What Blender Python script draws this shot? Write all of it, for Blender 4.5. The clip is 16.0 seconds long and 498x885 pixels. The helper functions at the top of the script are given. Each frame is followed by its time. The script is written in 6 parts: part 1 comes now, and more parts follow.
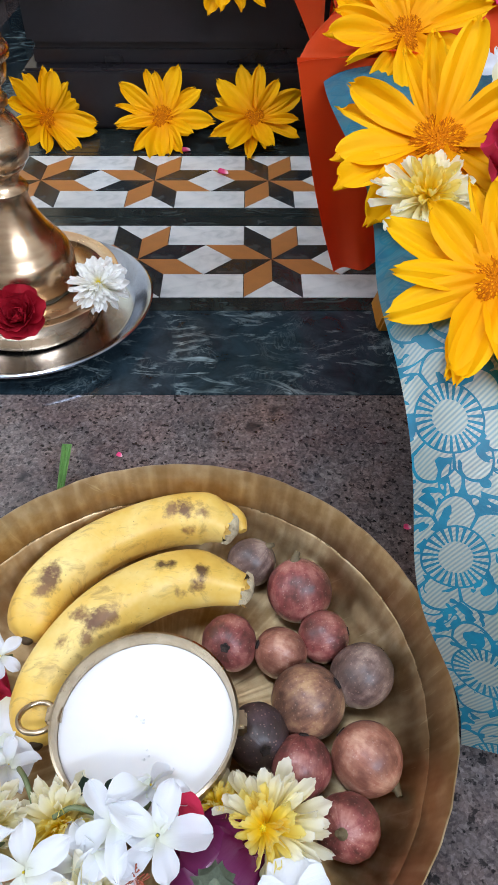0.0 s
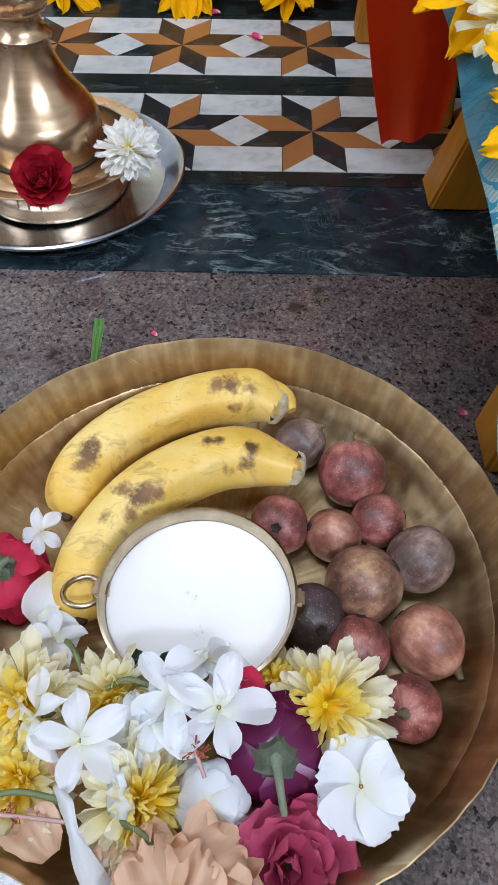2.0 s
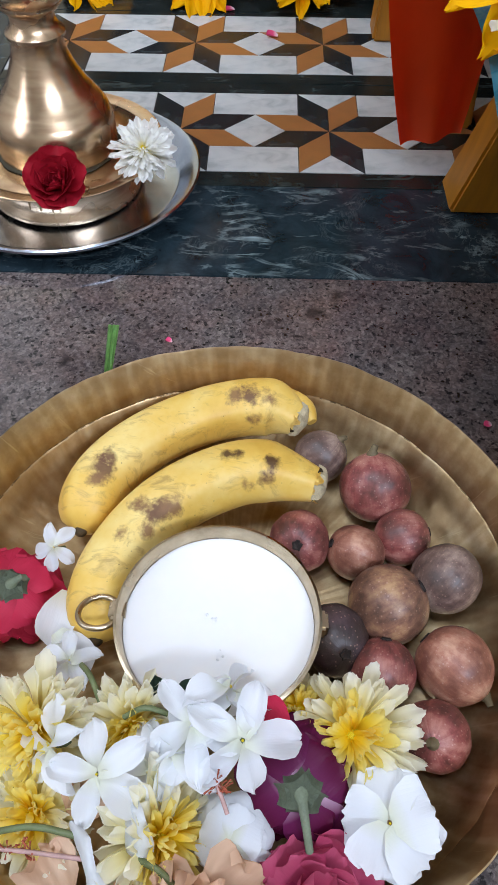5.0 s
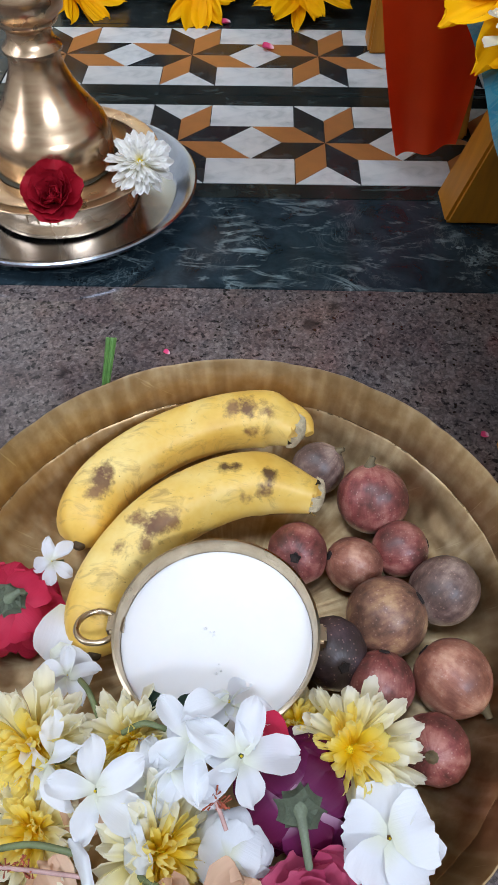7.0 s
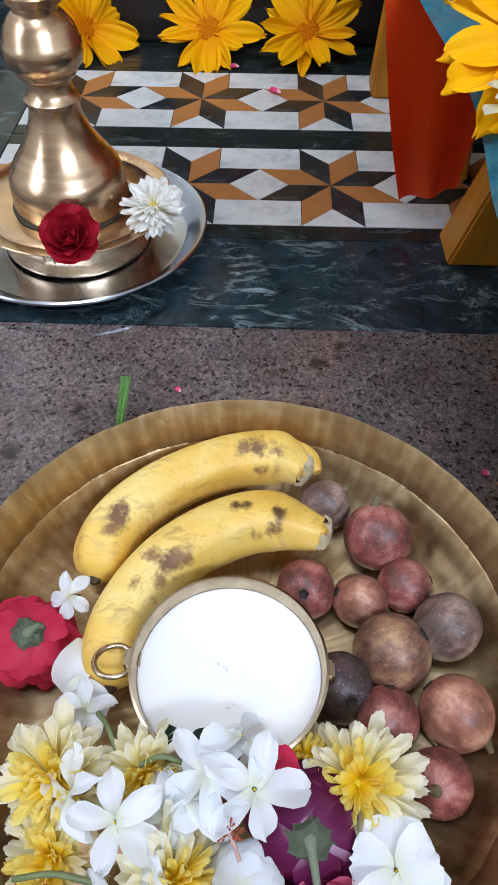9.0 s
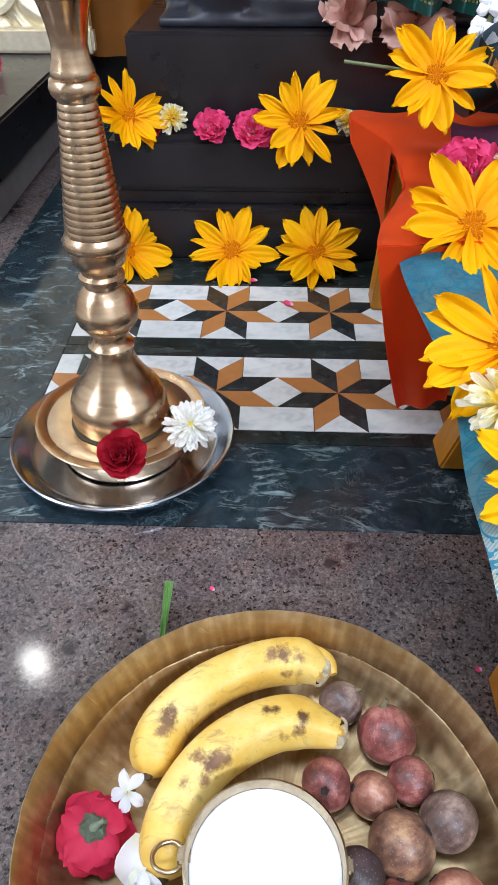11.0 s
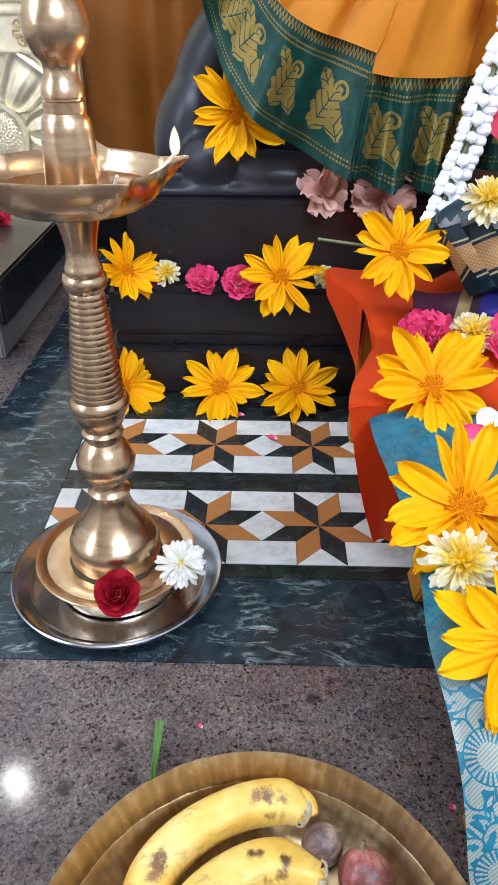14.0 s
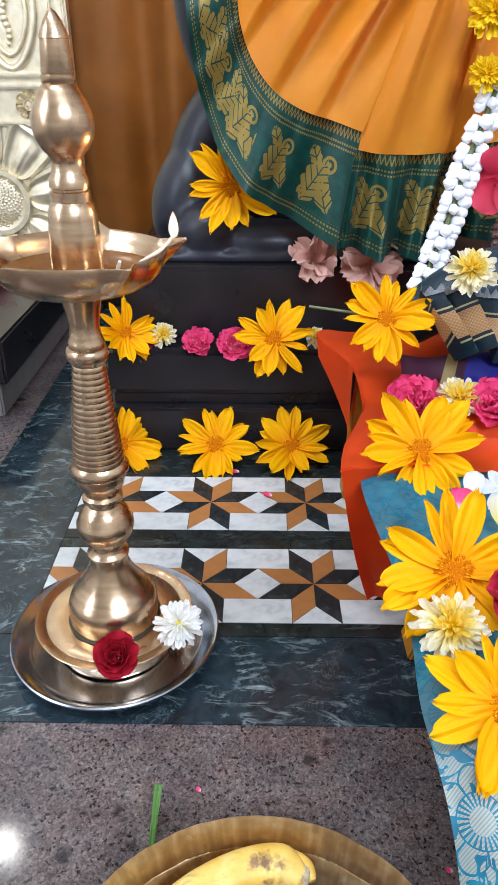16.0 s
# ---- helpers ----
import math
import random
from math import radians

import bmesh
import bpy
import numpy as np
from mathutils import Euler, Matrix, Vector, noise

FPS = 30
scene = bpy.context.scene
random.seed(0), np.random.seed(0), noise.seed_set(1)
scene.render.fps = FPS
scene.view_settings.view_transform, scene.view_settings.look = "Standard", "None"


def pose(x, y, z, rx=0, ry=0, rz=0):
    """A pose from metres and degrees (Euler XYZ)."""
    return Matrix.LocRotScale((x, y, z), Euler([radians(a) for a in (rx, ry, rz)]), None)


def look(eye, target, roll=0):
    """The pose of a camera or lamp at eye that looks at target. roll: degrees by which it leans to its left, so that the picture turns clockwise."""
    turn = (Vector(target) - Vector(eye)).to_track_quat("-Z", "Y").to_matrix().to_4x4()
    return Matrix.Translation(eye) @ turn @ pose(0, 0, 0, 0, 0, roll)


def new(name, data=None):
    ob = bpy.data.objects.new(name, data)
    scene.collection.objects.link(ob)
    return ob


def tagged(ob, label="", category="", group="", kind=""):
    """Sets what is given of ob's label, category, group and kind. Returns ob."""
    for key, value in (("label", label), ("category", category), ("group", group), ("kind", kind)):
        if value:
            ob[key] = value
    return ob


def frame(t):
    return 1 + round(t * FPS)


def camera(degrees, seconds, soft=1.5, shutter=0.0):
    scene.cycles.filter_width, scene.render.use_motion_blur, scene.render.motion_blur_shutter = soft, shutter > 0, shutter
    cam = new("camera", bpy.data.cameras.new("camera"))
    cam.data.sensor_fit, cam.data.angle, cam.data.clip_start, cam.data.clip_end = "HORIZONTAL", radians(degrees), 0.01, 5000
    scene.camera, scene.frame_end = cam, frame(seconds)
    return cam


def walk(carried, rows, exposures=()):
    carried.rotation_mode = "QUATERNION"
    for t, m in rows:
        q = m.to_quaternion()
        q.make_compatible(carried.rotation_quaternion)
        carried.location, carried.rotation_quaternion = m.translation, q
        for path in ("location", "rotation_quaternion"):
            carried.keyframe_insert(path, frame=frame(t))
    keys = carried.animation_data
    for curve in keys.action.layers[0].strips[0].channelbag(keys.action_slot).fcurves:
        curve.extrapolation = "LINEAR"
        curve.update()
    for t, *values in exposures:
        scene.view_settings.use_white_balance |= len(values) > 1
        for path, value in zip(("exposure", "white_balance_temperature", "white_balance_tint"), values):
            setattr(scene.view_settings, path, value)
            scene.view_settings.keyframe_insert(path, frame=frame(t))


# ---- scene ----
cam = camera(39.2, 16.0)
PATH = [
    (0, (-0.025, -0.696, 0.414), (-0.025, 0.707, -1.011), 0.1),
    (0.5, (-0.04, -0.691, 0.408), (-0.063, 0.711, -1.017), 0.6),
    (1, (-0.052, -0.686, 0.402), (-0.062, 0.7, -1.04), 1.6),
    (1.5, (-0.053, -0.692, 0.377), (-0.069, 0.579, -1.167), 1.2),
    (2, (-0.051, -0.694, 0.372), (-0.072, 0.53, -1.209), 0.4),
    (2.5, (-0.051, -0.694, 0.371), (-0.086, 0.527, -1.212), -0.2),
    (3, (-0.053, -0.689, 0.37), (-0.09, 0.533, -1.213), -0.2),
    (3.5, (-0.057, -0.684, 0.373), (-0.088, 0.542, -1.207), 0.3),
    (4, (-0.06, -0.68, 0.369), (-0.096, 0.537, -1.218), 0.2),
    (6.5, (-0.059, -0.678, 0.367), (-0.093, 0.543, -1.217), 0.1),
    (7, (-0.059, -0.677, 0.37), (-0.092, 0.556, -1.204), 0.0),
    (7.5, (-0.061, -0.677, 0.368), (-0.091, 0.551, -1.21), 0.3),
    (8, (-0.061, -0.678, 0.367), (-0.09, 0.549, -1.212), 0.2),
    (10.5, (-0.077, -0.69, 0.475), (-0.132, 0.775, -0.885), 0.6),
    (11, (-0.079, -0.698, 0.509), (-0.146, 0.826, -0.784), -0.3),
    (11.5, (-0.078, -0.704, 0.539), (-0.153, 0.877, -0.685), -0.9),
    (12, (-0.079, -0.705, 0.549), (-0.149, 0.897, -0.647), -0.4),
    (12.5, (-0.075, -0.711, 0.557), (-0.126, 0.909, -0.615), -0.1),
    (13, (-0.074, -0.716, 0.565), (-0.118, 0.925, -0.579), 0.1),
    (13.5, (-0.074, -0.716, 0.574), (-0.119, 0.948, -0.535), 0.1),
    (14, (-0.074, -0.721, 0.585), (-0.117, 0.968, -0.484), 0.1),
    (14.5, (-0.074, -0.727, 0.595), (-0.115, 0.985, -0.438), -0.1),
    (15, (-0.074, -0.732, 0.603), (-0.109, 0.997, -0.403), 0.1),
    (15.5, (-0.074, -0.73, 0.607), (-0.102, 1.011, -0.375), 0.1),
    (16, (-0.075, -0.733, 0.614), (-0.103, 1.023, -0.343), 0.0),
]
walk(cam, [(t, look(eye, target, roll)) for t, eye, target, roll in PATH], [(0, -0.14), (2, -0.3), (8, -0.3), (10.5, 0.05), (12, 0.18), (16, 0.17)])

# ---- light ----
world = bpy.data.worlds.new("world")
scene.world = world
world.use_nodes = True
world.node_tree.nodes["Background"].inputs[0].default_value = (0.9, 0.95, 1.0, 1)
world.node_tree.nodes["Background"].inputs[1].default_value = 0.25


def area_lamp(name, at, target, sx, sy, watts, colour):
    data = bpy.data.lights.new(name, "AREA")
    data.shape, data.size, data.size_y, data.energy, data.color = "RECTANGLE", sx, sy, watts, colour
    ob = new(name, data)
    ob.matrix_world = look(at, target)
    return ob


# Added fill light from overhead; no tube hangs there.
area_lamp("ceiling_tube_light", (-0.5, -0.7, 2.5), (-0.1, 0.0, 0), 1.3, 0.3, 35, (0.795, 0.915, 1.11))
area_lamp("wall_tube_light", (0.9, -2.2, 2.1), (0.0, 0.4, 0.4), 1.3, 0.25, 56, (0.815, 0.92, 1.14))
# Unseen lamp added for light from the left; the wall there has no opening.
area_lamp("doorway_light", (-2.1, -0.9, 1.4), (0, 0.2, 0.3), 1.0, 1.5, 27, (0.81, 0.92, 1.13))
bulb_lamp = bpy.data.lights.new("bulb_light", "POINT")
bulb_lamp.energy, bulb_lamp.color, bulb_lamp.shadow_soft_size = 5, (1.0, 0.98, 0.96), 0.05
new("bulb_light", bulb_lamp).location = (-1.13, 1.03, 2.28)


# ---- materials ----
def rgb(h):
    h = h.lstrip("#")
    v = [int(h[i:i + 2], 16) / 255 for i in (0, 2, 4)]
    return [c / 12.92 if c <= 0.04045 else ((c + 0.055) / 1.055) ** 2.4 for c in v]


class Mat:
    """A node material in the making: short words for the nodes used here."""

    def __init__(self, name, rough=0.5, metal=0.0):
        self.m = bpy.data.materials.new(name)
        self.m.use_nodes = True
        self.t = self.m.node_tree
        self.b = self.t.nodes["Principled BSDF"]
        self.b.inputs["Roughness"].default_value = rough
        self.b.inputs["Metallic"].default_value = metal
        self.co = self.t.nodes.new("ShaderNodeTexCoord")
        self.obj = self.co.outputs["Object"]
        self.uv = self.co.outputs["UV"]

    def put(self, sock, v):
        if hasattr(v, "is_output"):
            self.t.links.new(v, sock)
        elif isinstance(v, (tuple, list)) and sock.type == "RGBA":
            sock.default_value = (*v[:3], 1)
        else:
            sock.default_value = v

    def math(self, op, a, b=0.0, c=0.0):
        n = self.t.nodes.new("ShaderNodeMath")
        n.operation = op
        for i, v in enumerate((a, b, c)):
            self.put(n.inputs[i], v)
        return n.outputs[0]

    def noise(self, scale, detail=4, rough=0.55, vec=None, dist=0.0):
        n = self.t.nodes.new("ShaderNodeTexNoise")
        n.inputs["Scale"].default_value, n.inputs["Detail"].default_value = scale, detail
        n.inputs["Roughness"].default_value, n.inputs["Distortion"].default_value = rough, dist
        self.put(n.inputs["Vector"], vec or self.obj)
        return n.outputs["Fac"]

    def cells(self, scale, vec=None, feature="F1", out="Distance"):
        n = self.t.nodes.new("ShaderNodeTexVoronoi")
        n.feature = feature
        n.inputs["Scale"].default_value = scale
        self.put(n.inputs["Vector"], vec or self.obj)
        return n.outputs[out]

    def scaled(self, s, vec=None, turn=0.0):
        n = self.t.nodes.new("ShaderNodeMapping")
        n.inputs["Rotation"].default_value = (0, 0, radians(turn))
        self.put(n.inputs["Vector"], vec or self.obj)
        n.inputs["Scale"].default_value = s
        return n.outputs[0]

    def axes(self, vec=None):
        n = self.t.nodes.new("ShaderNodeSeparateXYZ")
        self.put(n.inputs[0], vec or self.obj)
        return n.outputs

    def ramp(self, fac, *stops):
        n = self.t.nodes.new("ShaderNodeValToRGB")
        e = n.color_ramp.elements
        while len(e) < len(stops):
            e.new(0.5)
        for el, (p, c) in zip(e, stops):
            el.position = p
            el.color = (*c[:3], 1) if isinstance(c, (tuple, list)) else (c, c, c, 1)
        self.put(n.inputs[0], fac)
        return n.outputs[0]

    def mix(self, fac, a, b, how="MIX"):
        n = self.t.nodes.new("ShaderNodeMix")
        n.data_type, n.blend_type = "RGBA", how
        self.put(n.inputs[0], fac)
        self.put(n.inputs[6], a)
        self.put(n.inputs[7], b)
        return n.outputs[2]

    def random(self):
        return self.t.nodes.new("ShaderNodeObjectInfo").outputs["Random"]

    def bump(self, height, strength=0.3, depth=0.001):
        n = self.t.nodes.new("ShaderNodeBump")
        n.inputs["Strength"].default_value, n.inputs["Distance"].default_value = strength, depth
        self.put(n.inputs["Height"], height)
        self.put(self.b.inputs["Normal"], n.outputs[0])

    def done(self, colour, **more):
        self.put(self.b.inputs["Base Color"], colour)
        for k, v in more.items():
            self.put(self.b.inputs[k.replace("_", " ")], v)
        return self.m


def plain(name, c, rough=0.5, metal=0.0, spread=0.18, scale=30, bump=0.15, depth=0.0006, **more):
    """A surface of one colour with stains, grain and fine relief."""
    k = Mat(name, rough, metal)
    dark, light = [v * (1 - spread) for v in c], [min(1, v * (1 + spread)) for v in c]
    big, fine = k.noise(scale, 3), k.noise(scale * 9, 4)
    f = k.math("ADD", k.math("MULTIPLY", big, 0.65), k.math("MULTIPLY", fine, 0.35))
    if bump:
        k.bump(fine, bump, depth)
    k.put(k.b.inputs["Roughness"], k.math("MULTIPLY_ADD", big, 0.2, rough - 0.1))
    return k.done(k.ramp(f, (0.3, dark), (0.7, light)), **more)


def petal_mat(name, base, middle, tip, rough=0.55, streak=0.25, trans=0.2):
    """A petal: its colour runs from base to tip along y, with veins along it."""
    k = Mat(name, rough)
    x, y, z = k.axes()
    vein = k.noise(1.0, 3, vec=k.scaled((22, 1.6, 1)))
    c = k.ramp(y, (0.05, base), (0.4, middle), (0.95, tip))
    c = k.mix(k.math("MULTIPLY", vein, streak), c, k.mix(1.0, c, (0.8, 0.72, 0.66), "MULTIPLY"))
    c = k.mix(k.math("MULTIPLY", k.random(), 0.16), c, k.mix(1.0, c, (0.82, 0.76, 0.7), "MULTIPLY"))
    k.bump(vein, 0.12, 0.006)
    k.done(c, Specular_IOR_Level=0.15)
    thin, both = k.t.nodes.new("ShaderNodeBsdfTranslucent"), k.t.nodes.new("ShaderNodeMixShader")
    k.put(thin.inputs["Color"], c)
    both.inputs[0].default_value = trans
    k.t.links.new(k.b.outputs[0], both.inputs[1])
    k.t.links.new(thin.outputs[0], both.inputs[2])
    k.t.links.new(both.outputs[0], k.t.nodes["Material Output"].inputs["Surface"])
    return k.m


def granite_mat():
    """Polished granite: crystals of two sizes, black flecks, dark clouds and a pink cast in places."""
    k = Mat("brown_granite", 0.09)
    warp = k.t.nodes.new("ShaderNodeTexNoise")
    warp.inputs["Scale"].default_value, warp.inputs["Detail"].default_value = 260, 3
    k.put(warp.inputs["Vector"], k.obj)
    bend = k.t.nodes.new("ShaderNodeVectorMath")
    bend.operation = "MULTIPLY_ADD"
    k.put(bend.inputs[0], warp.outputs["Color"])
    bend.inputs[1].default_value = (0.006, 0.006, 0.006)
    k.put(bend.inputs[2], k.obj)
    bent = bend.outputs[0]
    small = k.cells(480, bent, out="Color")
    large = k.cells(210, bent, out="Color")
    a = k.ramp(small, (0.2, rgb("#373333")), (0.36, rgb("#574e4c")), (0.52, rgb("#695e5b")), (0.66, rgb("#7c706c")), (0.82, rgb("#a0958f")))
    b = k.ramp(large, (0.25, rgb("#3b3637")), (0.42, rgb("#584e4c")), (0.58, rgb("#6e615d")), (0.75, rgb("#85766f")))
    c = k.mix(0.42, a, b)
    haze = k.ramp(k.noise(330, 5, 0.7), (0.34, rgb("#3a3535")), (0.5, rgb("#665b58")), (0.66, rgb("#90847f")))
    c = k.mix(0.42, c, haze)
    speck = k.math("MULTIPLY", k.ramp(k.cells(190, bent), (0.2, 1.0), (0.3, 0.0)), k.ramp(k.noise(60, 2), (0.47, 0.0), (0.56, 0.95)))
    c = k.mix(speck, c, rgb("#1d1b1c"))
    pink = k.ramp(k.noise(26, 4, 0.6), (0.46, 0.0), (0.62, 1.0))
    c = k.mix(k.math("MULTIPLY", pink, 0.6), c, k.mix(1.0, c, (1.0, 0.85, 0.81), "MULTIPLY"))
    cloud = k.ramp(k.noise(11, 4, 0.6), (0.35, (0.62, 0.65, 0.7)), (0.62, (0.96, 0.98, 0.99)))
    c = k.mix(1.0, c, cloud, "MULTIPLY")
    fleck = k.ramp(k.noise(150, 4, 0.62), (0.58, 0.0), (0.63, 1.0))
    c = k.mix(k.math("MULTIPLY", fleck, 0.85), c, rgb("#1b191a"))
    patch = k.ramp(k.math("ADD", k.cells(19), k.math("MULTIPLY", k.noise(90, 3), 0.22)), (0.2, 0.85), (0.3, 0.0))
    c = k.mix(k.math("MULTIPLY", patch, k.ramp(k.noise(24, 1), (0.45, 0.0), (0.55, 1.0))), c, rgb("#262425"))
    return k.done(c, Specular_IOR_Level=0.4)


def marble_mat(name, dark, mid, vein, amount=0.6, rough=0.12):
    k = Mat(name, rough)
    w = k.noise(7, 6, 0.65, vec=k.scaled((0.8, 1.9, 1.0), turn=30), dist=1.3)
    lines = k.math("ABSOLUTE", k.math("SUBTRACT", w, 0.5))
    fine = k.math("ABSOLUTE", k.math("SUBTRACT", k.noise(16, 7, 0.7, vec=k.scaled((1.6, 1.0, 1.0)), dist=2.2), 0.5))
    thin = k.math("MAXIMUM", k.ramp(lines, (0.0, 0.8), (0.022, 0.0)), k.ramp(fine, (0.0, 0.25), (0.025, 0.0)))
    gate = k.ramp(k.noise(15, 3, dist=0.8), (0.48, 0.0), (0.68, 1.0))
    c = k.ramp(k.noise(24, 6, 0.65, dist=1.0), (0.3, dark), (0.7, mid))
    c = k.mix(k.math("MULTIPLY", k.math("MULTIPLY", thin, gate), amount), c, vein)
    blob = k.ramp(k.noise(30, 6, 0.62, vec=k.scaled((0.8, 2.2, 1.0), turn=32), dist=0.8), (0.58, 0.0), (0.74, 0.9))
    c = k.mix(k.math("MULTIPLY", blob, amount * 0.7), c, vein)
    return k.done(c, Specular_IOR_Level=0.35)


def inlay_white_mat():
    k = Mat("white_marble", 0.2)
    c = k.ramp(k.noise(30, 4, 0.55, vec=k.scaled((1, 1.5, 1)), dist=0.9), (0.26, rgb("#a2a8a7")), (0.4, rgb("#c2c6c5")), (0.52, rgb("#d0d3d1")), (0.7, rgb("#d9dbd8")))
    c = k.mix(k.math("MULTIPLY", k.random(), 0.35), c, rgb("#bfc0bb"))
    return k.done(c)


def metal_mat(name, c1, c2, rough, scale=60, brushed=(1, 1, 1), bump=0.05, tarnish=None):
    k = Mat(name, rough, 1.0)
    f = k.noise(scale, 4, 0.6, vec=k.scaled(brushed))
    c = k.ramp(f, (0.3, c1), (0.7, c2))
    if tarnish:
        c = k.mix(k.ramp(k.noise(14, 4, 0.65, dist=0.6), (0.45, 0.0), (0.75, 0.85)), c, tarnish)
    k.put(k.b.inputs["Roughness"], k.math("MULTIPLY_ADD", k.noise(scale * 0.6, 3), 0.22, rough - 0.08))
    k.bump(f, bump, 0.0006)
    return k.done(c)


def thali_mat():
    """Old hammered brass: dull patches, soft dents, scratches."""
    k = Mat("old_brass", 0.4, 1.0)
    dents = k.noise(55, 2, 0.5)
    fine = k.noise(120, 6, 0.65)
    f = k.math("ADD", k.math("MULTIPLY", k.noise(26, 4, 0.6, dist=0.6), 0.4), k.math("MULTIPLY", fine, 0.6))
    c = k.ramp(f, (0.36, rgb("#ab9169")), (0.5, rgb("#bda47c")), (0.64, rgb("#cdb892")))
    c = k.mix(k.ramp(k.noise(11, 4, 0.65, dist=0.8), (0.48, 0.0), (0.68, 0.55)), c, rgb("#a88d68"))
    x, y, z = k.axes()
    comb = k.t.nodes.new("ShaderNodeCombineXYZ")
    k.put(comb.inputs[0], k.math("MULTIPLY", k.math("ARCTAN2", y, x), 13.0))
    k.put(comb.inputs[1], k.math("MULTIPLY", k.math("ADD", z, k.math("MULTIPLY", k.math("SQRT", k.math("ADD", k.math("MULTIPLY", x, x), k.math("MULTIPLY", y, y))), 0.6)), 14.0))
    strokes = k.noise(1.6, 1.5, 0.5, vec=comb.outputs[0])
    c = k.mix(k.ramp(strokes, (0.4, 0.28), (0.54, 0.0)), c, rgb("#8c704a"))
    c = k.mix(k.ramp(strokes, (0.56, 0.0), (0.7, 0.3)), c, rgb("#e2d2ae"))
    # Dents along the crease: their shade is put in as broken dark dashes.
    dash = k.math("GREATER_THAN", k.noise(2.4, 1, vec=comb.outputs[0]), 0.5)
    crease = k.math("LESS_THAN", k.math("ABSOLUTE", k.math("SUBTRACT", z, 0.0346)), 0.0006)
    c = k.mix(k.math("MULTIPLY", k.math("MULTIPLY", dash, crease), 0.75), c, rgb("#4a3a22"))
    scratch = k.ramp(k.noise(30, 3, 0.5, vec=k.scaled((1, 14, 1)), dist=0.3), (0.66, 0.0), (0.72, 0.5))
    c = k.mix(scratch, c, rgb("#d8c79c"))
    k.put(k.b.inputs["Roughness"], k.math("MULTIPLY_ADD", fine, 0.3, 0.27))
    k.bump(k.math("ADD", k.math("ADD", dents, k.math("MULTIPLY", strokes, 0.35)), k.math("MULTIPLY", fine, 0.1)), 0.26, 0.003)
    return k.done(c)


def banana_mat(name, bruises):
    """Ripe peel; bruises: places in the peel's own space with a radius and a darkness."""
    k = Mat(name, 0.45)
    c = k.ramp(k.noise(20, 5, 0.6), (0.3, rgb("#d2a23e")), (0.5, rgb("#e6be5c")), (0.7, rgb("#f0d688")))
    scuff = k.ramp(k.noise(60, 6, 0.72, vec=k.scaled((0.8, 1.8, 1)), dist=0.8), (0.54, 0.0), (0.68, 0.6))
    c = k.mix(scuff, c, rgb("#a07a42"))
    ragged = k.math("MULTIPLY", k.math("SUBTRACT", k.noise(190, 5, 0.7), 0.5), 1.9)
    soft = k.math("MULTIPLY", k.math("SUBTRACT", k.noise(80, 3, 0.6), 0.5), 1.6)
    for x, y, z, r, dark in bruises:
        n = k.t.nodes.new("ShaderNodeVectorMath")
        n.operation = "DISTANCE"
        k.put(n.inputs[0], k.obj)
        n.inputs[1].default_value = (x, y, z)
        d = k.math("ADD", k.math("ADD", k.math("DIVIDE", n.outputs["Value"], r * 1.35), ragged), soft)
        c = k.mix(k.math("MULTIPLY", k.ramp(d, (0.35, 1.0), (1.15, 0.0)), 0.92), c, rgb("#8a6440") if dark == 0 else rgb("#6a4630") if dark == 1 else rgb("#46291c"))
    fleck = k.ramp(k.cells(230), (0.05, 1.0), (0.11, 0.0))
    c = k.mix(k.math("MULTIPLY", fleck, k.ramp(k.noise(45, 2), (0.5, 0.0), (0.62, 0.7))), c, rgb("#5a3820"))
    k.bump(k.noise(90, 4), 0.15, 0.001)
    return k.done(c, Subsurface_Weight=0.04, Subsurface_Radius=(0.4, 0.3, 0.1), Subsurface_Scale=0.004)


def fig_mat(name, a, b, c_):
    k = Mat(name, 0.4)
    x, y, z = k.axes()
    ang = k.math("ARCTAN2", y, x)
    comb = k.t.nodes.new("ShaderNodeCombineXYZ")
    k.put(comb.inputs[0], k.math("MULTIPLY", ang, 2.6))
    k.put(comb.inputs[1], k.math("MULTIPLY", z, 18.0))
    streak = k.noise(2.2, 4, 0.6, vec=comb.outputs[0])
    c = k.ramp(k.math("ADD", k.math("MULTIPLY", streak, 0.24), k.math("MULTIPLY", k.noise(80, 5, 0.65), 0.76)), (0.38, a), (0.5, b), (0.64, c_))
    dot = k.ramp(k.cells(420), (0.12, 1.0), (0.24, 0.0))
    c = k.mix(k.math("MULTIPLY", dot, 0.4), c, rgb("#cfa898"))
    shade = k.ramp(k.noise(38, 3, 0.6), (0.42, 1.0), (0.6, 0.0))
    c = k.mix(k.math("MULTIPLY", shade, 0.4), c, rgb("#4a3a2e"))
    k.bump(k.math("ADD", streak, k.math("MULTIPLY", k.noise(220, 2), 0.4)), 0.16, 0.002)
    return k.done(c)


